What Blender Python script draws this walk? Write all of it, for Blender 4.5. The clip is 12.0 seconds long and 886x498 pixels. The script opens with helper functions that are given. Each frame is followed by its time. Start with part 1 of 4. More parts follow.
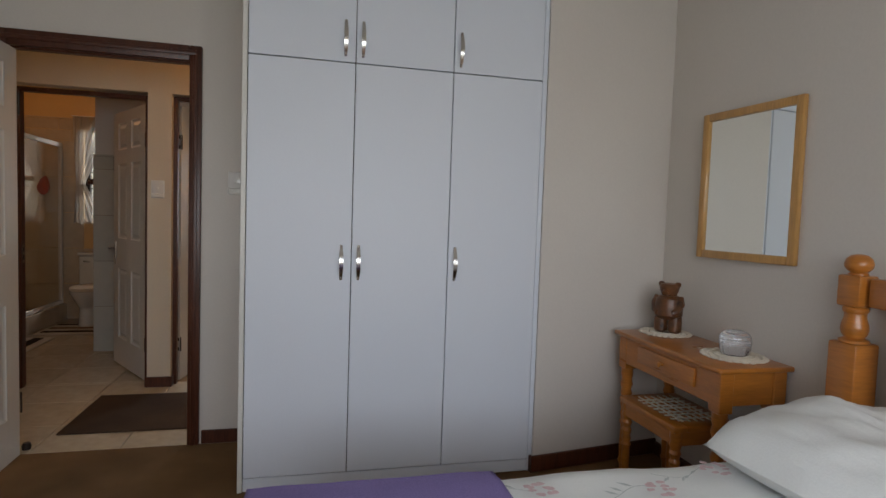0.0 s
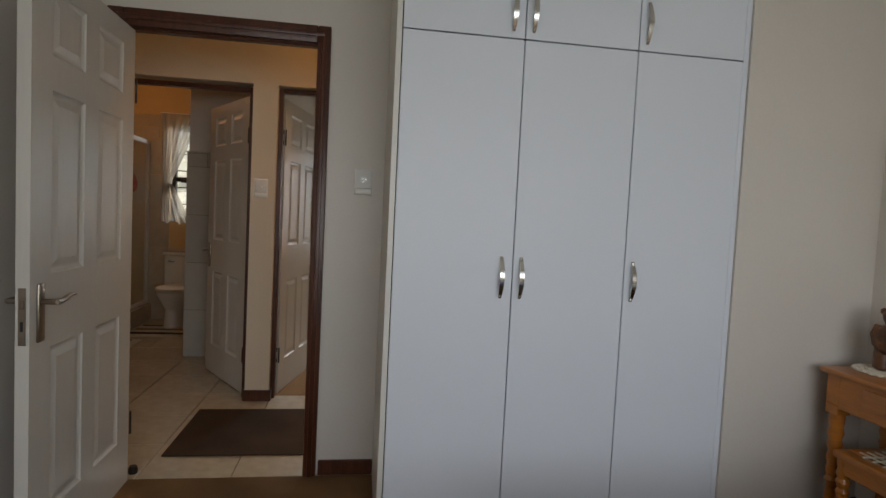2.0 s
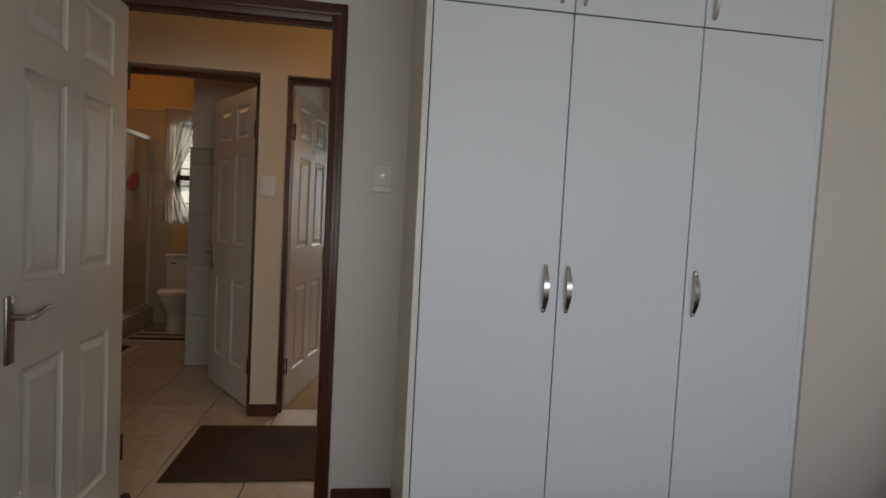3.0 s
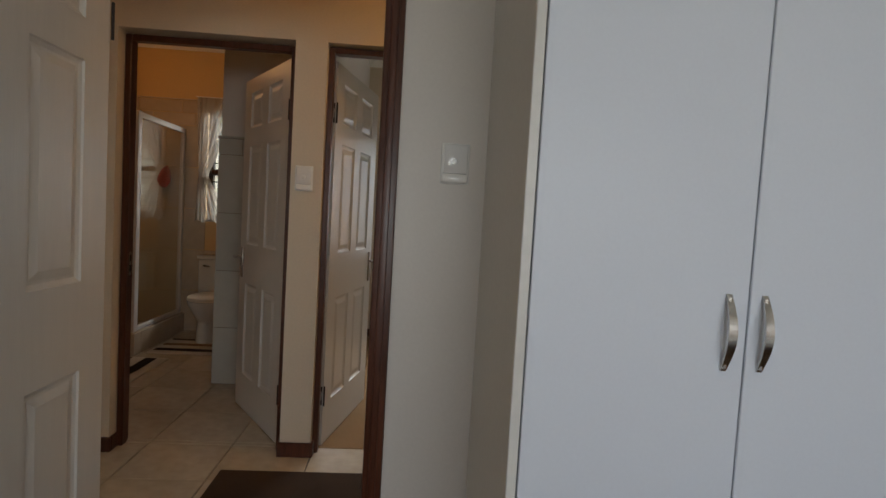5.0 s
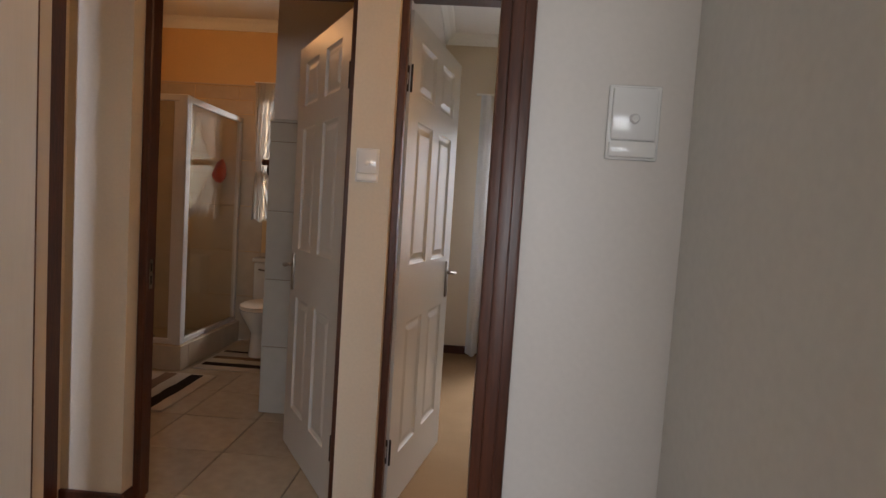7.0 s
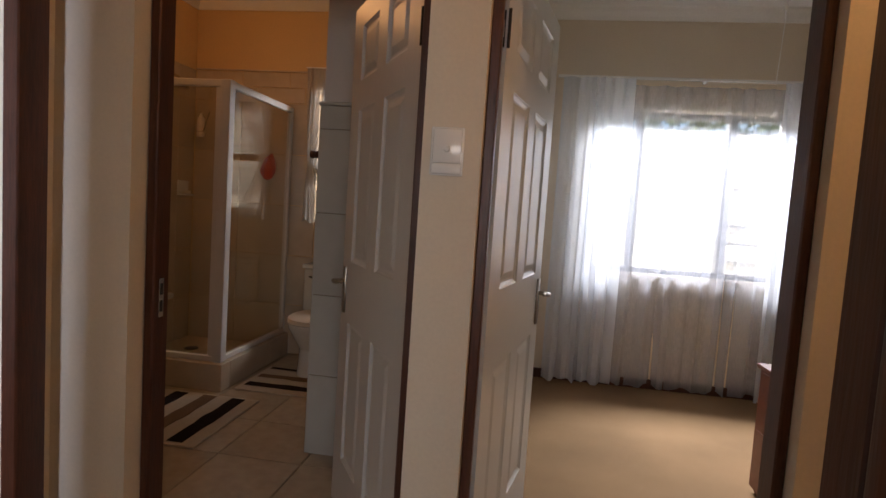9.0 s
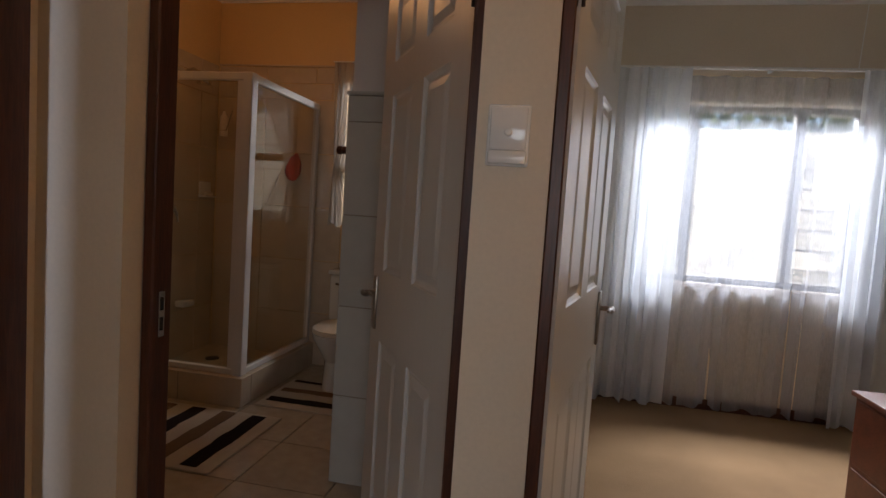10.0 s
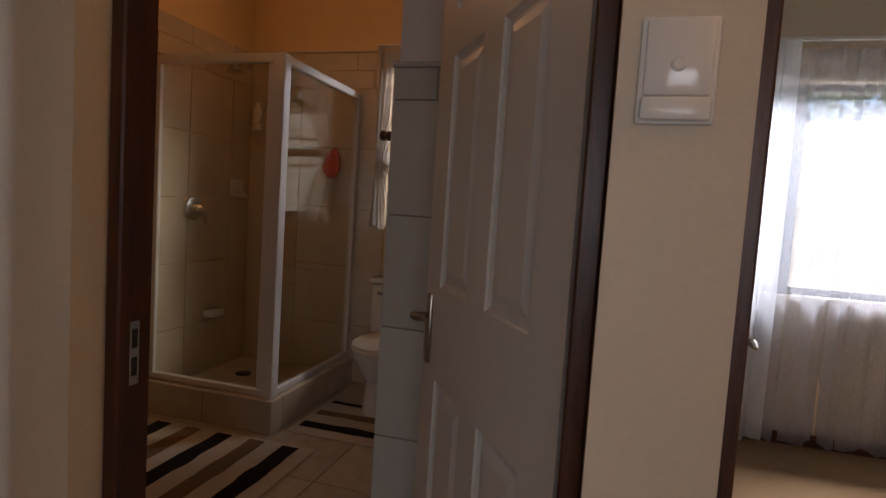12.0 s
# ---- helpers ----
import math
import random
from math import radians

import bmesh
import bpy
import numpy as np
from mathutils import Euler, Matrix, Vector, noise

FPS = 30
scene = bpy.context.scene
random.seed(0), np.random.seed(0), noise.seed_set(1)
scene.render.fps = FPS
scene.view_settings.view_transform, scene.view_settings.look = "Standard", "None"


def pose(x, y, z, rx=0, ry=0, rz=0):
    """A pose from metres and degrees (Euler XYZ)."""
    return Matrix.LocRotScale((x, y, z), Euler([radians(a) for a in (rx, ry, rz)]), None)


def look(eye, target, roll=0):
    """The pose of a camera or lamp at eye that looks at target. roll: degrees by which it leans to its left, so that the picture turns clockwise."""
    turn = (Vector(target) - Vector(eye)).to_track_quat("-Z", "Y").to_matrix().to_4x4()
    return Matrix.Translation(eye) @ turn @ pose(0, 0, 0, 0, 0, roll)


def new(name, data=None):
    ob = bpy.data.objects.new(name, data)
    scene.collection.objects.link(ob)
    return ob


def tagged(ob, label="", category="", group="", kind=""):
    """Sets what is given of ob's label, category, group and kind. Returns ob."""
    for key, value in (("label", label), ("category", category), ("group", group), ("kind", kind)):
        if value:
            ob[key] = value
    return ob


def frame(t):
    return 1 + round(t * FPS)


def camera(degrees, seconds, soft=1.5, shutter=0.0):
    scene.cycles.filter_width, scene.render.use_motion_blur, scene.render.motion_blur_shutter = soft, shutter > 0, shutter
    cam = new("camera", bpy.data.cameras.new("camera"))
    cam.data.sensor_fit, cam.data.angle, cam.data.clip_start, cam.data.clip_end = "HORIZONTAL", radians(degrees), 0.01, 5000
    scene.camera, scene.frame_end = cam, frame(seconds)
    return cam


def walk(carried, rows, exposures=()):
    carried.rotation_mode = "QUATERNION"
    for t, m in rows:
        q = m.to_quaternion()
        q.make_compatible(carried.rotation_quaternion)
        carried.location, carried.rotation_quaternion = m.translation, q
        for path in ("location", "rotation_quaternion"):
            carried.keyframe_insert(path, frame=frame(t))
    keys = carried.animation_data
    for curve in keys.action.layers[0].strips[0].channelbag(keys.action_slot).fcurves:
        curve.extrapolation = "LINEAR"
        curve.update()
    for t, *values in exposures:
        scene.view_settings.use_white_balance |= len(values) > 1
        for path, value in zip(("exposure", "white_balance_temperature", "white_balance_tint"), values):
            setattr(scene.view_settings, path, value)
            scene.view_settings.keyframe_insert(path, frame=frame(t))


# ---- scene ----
cam = camera(77.5, 12.0)
PATH = [
    (0, (0.859, 0.295, 1.284), (1.32, 2.238, 1.175), 1.9),
    (0.5, (0.745, 0.424, 1.284), (1.157, 2.378, 1.17), 2.1),
    (1, (0.654, 0.533, 1.274), (0.988, 2.502, 1.16), 2.4),
    (1.5, (0.544, 0.677, 1.288), (0.841, 2.651, 1.175), 2.6),
    (2, (0.447, 0.806, 1.282), (0.742, 2.781, 1.174), 2.8),
    (2.5, (0.406, 0.936, 1.268), (0.696, 2.912, 1.16), 2.9),
    (3, (0.389, 1.102, 1.281), (0.665, 3.08, 1.174), 3.0),
    (5, (0.312, 1.782, 1.274), (0.444, 3.774, 1.159), 3.3),
    (5.5, (0.299, 1.979, 1.292), (0.391, 3.973, 1.172), 3.2),
    (6, (0.294, 2.164, 1.285), (0.313, 4.16, 1.161), 3.4),
    (6.5, (0.254, 2.331, 1.268), (0.205, 4.326, 1.138), 3.6),
    (7, (0.188, 2.54, 1.268), (0.088, 4.533, 1.138), 3.7),
    (9, (0.003, 3.156, 1.281), (-0.29, 5.129, 1.131), 3.8),
    (9.5, (-0.043, 3.319, 1.269), (-0.393, 5.282, 1.122), 3.9),
    (10, (-0.111, 3.441, 1.266), (-0.496, 5.399, 1.124), 3.8),
    (10.5, (-0.158, 3.532, 1.259), (-0.572, 5.484, 1.12), 3.8),
    (11, (-0.207, 3.645, 1.253), (-0.653, 5.59, 1.116), 3.8),
    (11.5, (-0.257, 3.782, 1.248), (-0.74, 5.718, 1.11), 3.8),
    (12, (-0.294, 3.883, 1.246), (-0.823, 5.806, 1.103), 3.7),
]
EXPOSURES = [(0, -0.1, 6450, 11), (1.5, -0.1, 6550, 9), (3, -0.25, 6650, 7), (5, -0.1, 6550, 8), (5.5, -0.05, 6400, 10), (6.5, 0.3, 6400, 12), (7, 0.5, 6450, 14), (9, 0.2, 6500, 16), (9.5, 0.05, 6400, 16), (10, -0.2, 6350, 15), (10.5, -0.45, 6300, 12), (11, -0.47, 6300, 12), (12, -0.15, 6450, 19)]
walk(cam, [(t, look(eye, target, roll)) for t, eye, target, roll in PATH], EXPOSURES)

# ---- world and light ----
world = bpy.data.worlds.new("world")
scene.world = world
world.use_nodes = True
wn = world.node_tree
sky = wn.nodes.new("ShaderNodeTexSky")
sky.sky_type, sky.sun_disc = "NISHITA", False
sky.sun_elevation, sky.sun_rotation = radians(50), radians(200)
wn.nodes["Background"].inputs["Strength"].default_value = 0.15
wn.links.new(sky.outputs[0], wn.nodes["Background"].inputs[0])


def lamp(name, kind, m, power, colour, size=0.2, size_y=None):
    data = bpy.data.lights.new(name, kind)
    data.energy, data.color = power, colour
    if kind == "AREA":
        data.shape, data.size, data.size_y = "RECTANGLE", size, size_y or size
    elif kind == "POINT":
        data.shadow_soft_size = size
    else:
        data.angle = size
    ob = new(name, data)
    ob.matrix_world = m
    return ob


lamp("sun", "SUN", look((-5, 2, 12), (0, 6, 0)), 5.0, (1.0, 0.95, 0.86), radians(0.6))
# daylight standing in the window openings; sky_room hangs outside and higher
lamp("sky_bedroom", "AREA", look((1.15, -1.22, 1.5), (1.2, 2.2, -1.0)), 61, (0.89, 0.93, 0.985), 2.9, 1.35)
lamp("sky_room", "AREA", look((1.14, 9.0, 2.95), (1.14, 7.0, 1.35)), 640, (0.92, 0.96, 1.0), 2.2, 0.9)
# assumed daylight from an unseen west room, aimed at the passage wall
lamp("sky_fill_west", "AREA", look((-1.80, 2.08, 1.45), (-1.28, 4.6, 0.9)), 46, (0.70, 0.80, 1.0), 0.32, 1.1)
# warm point lights with no fixture in sight, added to tint bathroom and passage
lamp("warm_fill_bathroom", "POINT", pose(-2.0, 6.3, 2.6), 5.0, (1.0, 0.48, 0.17), 0.08)
lamp("warm_fill_passage", "POINT", pose(1.15, 4.1, 2.65), 10, (1.0, 0.56, 0.22), 0.08)


# ---- materials ----
def shader(name, colour, rough=0.6, metal=0.0, grain=30.0, vary=0.06, bump=0.05, stain=2.0, stretch=(1, 1, 1), coat=0.0, spec=0.5, tint=None):
    """Painted or plain surface with grain, broad stains and a fine relief."""
    m = bpy.data.materials.new(name)
    m.use_nodes = True
    n, l = m.node_tree.nodes, m.node_tree.links
    b = n["Principled BSDF"]
    co = n.new("ShaderNodeTexCoord")
    mp = n.new("ShaderNodeMapping")
    mp.inputs["Scale"].default_value = stretch
    l.new(co.outputs["Object"], mp.inputs[0])
    fine = n.new("ShaderNodeTexNoise")
    fine.inputs["Scale"].default_value, fine.inputs["Detail"].default_value = grain, 5
    wide = n.new("ShaderNodeTexNoise")
    wide.inputs["Scale"].default_value, wide.inputs["Detail"].default_value = stain, 3
    l.new(mp.outputs[0], fine.inputs["Vector"])
    l.new(mp.outputs[0], wide.inputs["Vector"])
    both = n.new("ShaderNodeMath")
    both.operation = "MULTIPLY_ADD"
    both.inputs[1].default_value = 0.5
    half = n.new("ShaderNodeMath")
    half.operation = "MULTIPLY"
    half.inputs[1].default_value = 0.5
    l.new(wide.outputs["Fac"], half.inputs[0])
    l.new(fine.outputs["Fac"], both.inputs[0])
    l.new(half.outputs[0], both.inputs[2])
    ramp = n.new("ShaderNodeValToRGB")
    low = tint or [c * (1 - 2.2 * vary) for c in colour]
    ramp.color_ramp.elements[0].color = (*low, 1)
    ramp.color_ramp.elements[1].color = (*[min(1, c * (1 + 1.2 * vary)) for c in colour], 1)
    ramp.color_ramp.elements[0].position, ramp.color_ramp.elements[1].position = 0.3, 0.68
    l.new(both.outputs[0], ramp.inputs[0])
    l.new(ramp.outputs[0], b.inputs["Base Color"])
    rr = n.new("ShaderNodeMapRange")
    rr.inputs["To Min"].default_value, rr.inputs["To Max"].default_value = max(0, rough - 0.07), min(1, rough + 0.07)
    l.new(wide.outputs["Fac"], rr.inputs[0])
    l.new(rr.outputs[0], b.inputs["Roughness"])
    b.inputs["Metallic"].default_value = metal
    b.inputs["Coat Weight"].default_value = coat
    b.inputs["Specular IOR Level"].default_value = spec
    if bump:
        bp = n.new("ShaderNodeBump")
        bp.inputs["Strength"].default_value, bp.inputs["Distance"].default_value = bump, 0.004
        l.new(fine.outputs["Fac"], bp.inputs["Height"])
        l.new(bp.outputs[0], b.inputs["Normal"])
    return m


def per_piece(m, amount=0.08):
    """Shifts the brightness from piece to piece."""
    n, l = m.node_tree.nodes, m.node_tree.links
    b = n["Principled BSDF"]
    src = b.inputs["Base Color"].links[0].from_socket
    info = n.new("ShaderNodeObjectInfo")
    mr = n.new("ShaderNodeMapRange")
    mr.inputs["To Min"].default_value, mr.inputs["To Max"].default_value = 1 - amount, 1 + amount
    l.new(info.outputs["Random"], mr.inputs[0])
    hs = n.new("ShaderNodeHueSaturation")
    l.new(mr.outputs[0], hs.inputs["Value"])
    l.new(src, hs.inputs["Color"])
    l.new(hs.outputs[0], b.inputs["Base Color"])
    return m


WALL = shader("wall_paint", (0.66, 0.61, 0.555), 0.42, grain=90, vary=0.02, bump=0.06, stain=1.2)
WARM = shader("passage_wall_paint", (0.68, 0.585, 0.455), 0.5, grain=90, vary=0.03, bump=0.06, stain=1.2)
PEACH = shader("peach_wall_paint", (0.66, 0.44, 0.21), 0.6, grain=80, vary=0.03, bump=0.05)
CEIL = shader("ceiling_paint", (0.8, 0.79, 0.75), 0.8, grain=60, vary=0.02, bump=0.03)
MELAMINE = shader("white_melamine", (0.70, 0.735, 0.80), 0.42, grain=120, vary=0.012, bump=0.012, stain=0.7, spec=0.4)
EDGING = shader("cream_edging", (0.70, 0.68, 0.63), 0.4, grain=60, vary=0.03, bump=0.02)
# near-black colour for the shade in gaps and holes
GAPSHADE = shader("gap_shade", (0.03, 0.03, 0.03), 0.9, bump=0)
DOORWHITE = shader("door_enamel", (0.57, 0.545, 0.50), 0.33, grain=14, vary=0.02, bump=0.12, stain=3, stretch=(14, 14, 1))
MAHOGANY = shader("dark_stained_wood", (0.082, 0.025, 0.012), 0.35, grain=22, vary=0.25, bump=0.15, stain=4, stretch=(9, 9, 0.8))
PINE = shader("varnished_pine", (0.43, 0.150, 0.022), 0.3, grain=16, vary=0.13, bump=0.06, stain=3, stretch=(1, 1, 9), coat=0.25)
PINEH = shader("varnished_pine_long", (0.43, 0.150, 0.022), 0.3, grain=16, vary=0.13, bump=0.06, stain=3, stretch=(9, 1, 9), coat=0.25)
PINELIGHT = shader("pale_varnished_pine", (0.50, 0.27, 0.085), 0.32, grain=16, vary=0.12, bump=0.06, stain=3, stretch=(9, 9, 1), coat=0.2)
STONE = per_piece(shader("pale_stone", (0.74, 0.71, 0.65), 0.85, grain=12, vary=0.15, bump=0.5), 0.2)
CARVED = shader("carved_dark_wood", (0.15, 0.058, 0.02), 0.35, grain=28, vary=0.42, bump=0.5, stain=9)
CHESTWOOD = shader("reddish_wood", (0.19, 0.055, 0.025), 0.35, grain=20, vary=0.2, bump=0.08, stretch=(1, 9, 9))
CHROME = shader("brushed_chrome", (0.60, 0.58, 0.55), 0.22, 1.0, grain=80, vary=0.05, bump=0.02)
BRASSY = shader("dull_nickel", (0.33, 0.28, 0.23), 0.32, 1.0, grain=50, vary=0.1, bump=0.03)
ALU = shader("white_aluminium", (0.66, 0.61, 0.55), 0.35, 0.0, grain=50, vary=0.02, bump=0.01)
PLASTIC = shader("white_plastic", (0.80, 0.79, 0.76), 0.16, grain=20, vary=0.01, bump=0)
COVER = shader("glossy_switch_plastic", (0.78, 0.77, 0.75), 0.09, grain=20, vary=0.01, bump=0, spec=0.55)
CERAMIC = shader("white_ceramic", (0.70, 0.67, 0.60), 0.1, grain=10, vary=0.01, bump=0, coat=0.3)
TILE = per_piece(shader("floor_tile", (0.50, 0.42, 0.31), 0.22, grain=16, vary=0.07, bump=0.03, stain=4), 0.05)
GROUT = shader("grout", (0.10, 0.08, 0.06), 0.85, grain=90, vary=0.1, bump=0.2)
WTILE = per_piece(shader("wall_tile", (0.52, 0.50, 0.44), 0.18, grain=9, vary=0.05, bump=0.02, stain=3), 0.03)
BTILE = per_piece(shader("beige_wall_tile", (0.54, 0.43, 0.31), 0.22, grain=9, vary=0.07, bump=0.02, stain=3), 0.05)
WGROUT = shader("wall_grout", (0.30, 0.26, 0.20), 0.8, grain=60, bump=0.1)
CARPET = shader("brown_carpet", (0.22, 0.125, 0.06), 0.95, grain=420, vary=0.22, bump=0.9, stain=2.5, spec=0.1)
CARPET2 = shader("tan_carpet", (0.30, 0.185, 0.095), 0.95, grain=420, vary=0.14, bump=0.8, stain=2.0, spec=0.1)
MAT = shader("door_mat", (0.075, 0.048, 0.032), 0.95, grain=300, vary=0.25, bump=0.9, spec=0.1)
RUGBASE = shader("cream_rug", (0.52, 0.45, 0.35), 0.95, grain=260, vary=0.12, bump=0.9, spec=0.1)
RUGDARK = shader("dark_rug_stripe", (0.022, 0.014, 0.012), 0.95, grain=260, vary=0.2, bump=0.9, spec=0.1)
RUGTAN = shader("tan_rug_stripe", (0.20, 0.125, 0.075), 0.95, grain=260, vary=0.2, bump=0.9, spec=0.1)
THROW = shader("purple_throw", (0.24, 0.19, 0.42), 0.9, grain=220, vary=0.12, bump=0.5, spec=0.2)
LINEN = shader("white_bed_linen", (0.80, 0.81, 0.79), 0.85, grain=160, vary=0.02, bump=0.2, stain=2)
FLOWER = shader("pink_print", (0.68, 0.50, 0.51), 0.85, grain=60, vary=0.15, bump=0.1)
STEM = shader("grey_print", (0.50, 0.53, 0.52), 0.85, grain=60, vary=0.1, bump=0.1)
CROCHET = shader("cream_crochet", (0.70, 0.62, 0.50), 0.95, grain=150, vary=0.1, bump=0.5)
THONG = shader("rawhide_thong", (0.62, 0.55, 0.42), 0.8, grain=60, vary=0.1, bump=0.2)
REDCLOTH = shader("red_sponge", (0.50, 0.06, 0.035), 0.9, grain=70, vary=0.2, bump=0.7)
SOAP = shader("pale_soap", (0.72, 0.62, 0.48), 0.5, grain=10, vary=0.03, bump=0)
DARK = shader("dark_metal", (0.03, 0.022, 0.018), 0.45, 0.6, bump=0)
WINWOOD = shader("grey_window_frame", (0.20, 0.19, 0.17), 0.5, grain=20, vary=0.1, bump=0.05)
GREEN = shader("garden_leaf", (0.13, 0.19, 0.045), 0.7, grain=5, vary=0.4, bump=0.3)
SAND = shader("garden_paving", (0.5, 0.46, 0.38), 0.8, grain=8, vary=0.15, bump=0.1)


def glass(name, rough=0.0, tint=(1, 1, 1)):
    m = bpy.data.materials.new(name)
    m.use_nodes = True
    b = m.node_tree.nodes["Principled BSDF"]
    b.inputs["Base Color"].default_value = (*tint, 1)
    b.inputs["Transmission Weight"].default_value = 1.0
    b.inputs["Roughness"].default_value = rough
    b.inputs["IOR"].default_value = 1.45
    return m


def thin_glass(name, tint):
    """A thin pane: clear with a mirror's share by angle."""
    m = bpy.data.materials.new(name)
    m.use_nodes = True
    n, l = m.node_tree.nodes, m.node_tree.links
    clear = n.new("ShaderNodeBsdfTransparent")
    clear.inputs[0].default_value = (*tint, 1)
    gloss = n.new("ShaderNodeBsdfGlossy")
    gloss.inputs["Roughness"].default_value = 0.0
    face = n.new("ShaderNodeLayerWeight")
    power = n.new("ShaderNodeMath")
    power.operation, power.inputs[1].default_value = "POWER", 4.0
    l.new(face.outputs["Facing"], power.inputs[0])
    fr = n.new("ShaderNodeMapRange")
    fr.inputs["To Min"].default_value, fr.inputs["To Max"].default_value = 0.045, 0.65
    l.new(power.outputs[0], fr.inputs[0])
    mix = n.new("ShaderNodeMixShader")
    l.new(fr.outputs[0], mix.inputs[0])
    l.new(clear.outputs[0], mix.inputs[1])
    l.new(gloss.outputs[0], mix.inputs[2])
    l.new(mix.outputs[0], n["Material Output"].inputs[0])
    return m


def sheer(name, colour, thin, back=0.45):
    m = bpy.data.materials.new(name)
    m.use_nodes = True
    n, l = m.node_tree.nodes, m.node_tree.links
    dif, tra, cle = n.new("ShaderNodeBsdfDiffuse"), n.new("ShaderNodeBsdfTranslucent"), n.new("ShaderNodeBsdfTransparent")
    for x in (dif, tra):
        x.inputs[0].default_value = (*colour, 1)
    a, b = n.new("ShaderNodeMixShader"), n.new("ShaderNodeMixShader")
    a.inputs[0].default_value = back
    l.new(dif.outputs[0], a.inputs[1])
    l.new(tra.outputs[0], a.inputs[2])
    weave = n.new("ShaderNodeTexNoise")
    weave.inputs["Scale"].default_value = 60
    mr = n.new("ShaderNodeMapRange")
    mr.inputs["To Min"].default_value, mr.inputs["To Max"].default_value = thin - 0.08, thin + 0.08
    l.new(weave.outputs["Fac"], mr.inputs[0])
    l.new(mr.outputs[0], b.inputs[0])
    l.new(a.outputs[0], b.inputs[1])
    l.new(cle.outputs[0], b.inputs[2])
    l.new(b.outputs[0], n["Material Output"].inputs[0])
    return m


GLASS = glass("clear_cut_glass", 0.10, (0.93, 0.94, 0.97))
GLASS.node_tree.nodes["Principled BSDF"].inputs["Transmission Weight"].default_value = 0.88
PANE = thin_glass("window_glass", (0.97, 0.98, 0.97))
SHOWERGLASS = thin_glass("shower_glass", (0.93, 0.92, 0.87))
SHEER = sheer("sheer_curtain", (0.83, 0.87, 0.97), 0.68, 0.36)
DENSE = sheer("curtain_voile", (0.83, 0.87, 0.92), 0.28, 0.42)
# white voile whose colour is dimmed for the little light it gets
DIMVOILE = sheer("dimmed_bath_voile", (0.56, 0.51, 0.45), 0.30, 0.2)
MIRROR = bpy.data.materials.new("mirror")
MIRROR.use_nodes = True
MIRROR.node_tree.nodes["Principled BSDF"].inputs["Metallic"].default_value = 1.0
MIRROR.node_tree.nodes["Principled BSDF"].inputs["Roughness"].default_value = 0.02
MIRROR.node_tree.nodes["Principled BSDF"].inputs["Base Color"].default_value = (0.86, 0.89, 0.87, 1)


# ---- building helpers ----
def bm_new():
    return bmesh.new()


def box(bm, x0, x1, y0, y1, z0, z1, bevel=0.0, seg=2):
    r = bmesh.ops.create_cube(bm, size=1.0)
    vs = r["verts"]
    for v in vs:
        v.co = Vector(((x0 + x1) / 2 + v.co.x * (x1 - x0), (y0 + y1) / 2 + v.co.y * (y1 - y0), (z0 + z1) / 2 + v.co.z * (z1 - z0)))
    if bevel:
        es = list({e for v in vs for e in v.link_edges})
        bmesh.ops.bevel(bm, geom=es, offset=bevel, segments=seg, affect="EDGES", profile=0.5)
    return bm


def lathe(bm, profile, cx=0, cy=0, seg=24):
    """Turns (radius, z) pairs round an upright axis."""
    rings = []
    for r, z in profile:
        rings.append([bm.verts.new((cx + r * math.cos(2 * math.pi * i / seg), cy + r * math.sin(2 * math.pi * i / seg), z)) for i in range(seg)])
    for a, b in zip(rings, rings[1:]):
        for i in range(seg):
            bm.faces.new((a[i], a[(i + 1) % seg], b[(i + 1) % seg], b[i]))
    bm.faces.new(list(reversed(rings[0])))
    bm.faces.new(rings[-1])
    return bm


def tube(bm, pts, r, seg=8):
    """A round bar along points."""
    pts = [Vector(p) for p in pts]
    rings = []
    for i, p in enumerate(pts):
        d = (pts[min(i + 1, len(pts) - 1)] - pts[max(i - 1, 0)]).normalized()
        up = Vector((0, 0, 1)) if abs(d.z) < 0.9 else Vector((1, 0, 0))
        a = d.cross(up).normalized()
        b = d.cross(a)
        rr = r[i] if isinstance(r, (list, tuple)) else r
        rings.append([bm.verts.new(p + a * (rr * math.cos(2 * math.pi * k / seg)) + b * (rr * math.sin(2 * math.pi * k / seg))) for k in range(seg)])
    for a, b in zip(rings, rings[1:]):
        for i in range(seg):
            bm.faces.new((a[i], a[(i + 1) % seg], b[(i + 1) % seg], b[i]))
    bm.faces.new(rings[0])
    bm.faces.new(list(reversed(rings[-1])))
    return bm


def mesh(bm, name, mat, smooth=False, angle=35):
    bmesh.ops.recalc_face_normals(bm, faces=bm.faces[:])
    me = bpy.data.meshes.new(name)
    bm.to_mesh(me)
    bm.free()
    me.materials.append(mat)
    if smooth:
        for p in me.polygons:
            p.use_smooth = True
        me.set_sharp_from_angle(angle=radians(angle))
    return me


def part(name, bm, mat, parent, label="", smooth=True, m=None):
    ob = new(name, mesh(bm, name, mat, smooth))
    ob.parent = parent
    if m is not None:
        ob.matrix_local = m
    if label:
        ob["label"] = label
    return ob


def thing(name, label, category, m=None, group="", kind=""):
    ob = new(name)
    ob.empty_display_size = 0.1
    if m is not None:
        ob.matrix_world = m
    return tagged(ob, label, category, group, kind)


def solid(name, bm, mat, label, category, group="", kind="", smooth=True):
    return tagged(new(name, mesh(bm, name, mat, smooth)), label, category, group, kind)


def struct(name, bm, mat, label, category, smooth=False):
    return solid(name, bm, mat, label, category, kind="structure", smooth=smooth)


# ---- the shell ----
H = 2.83


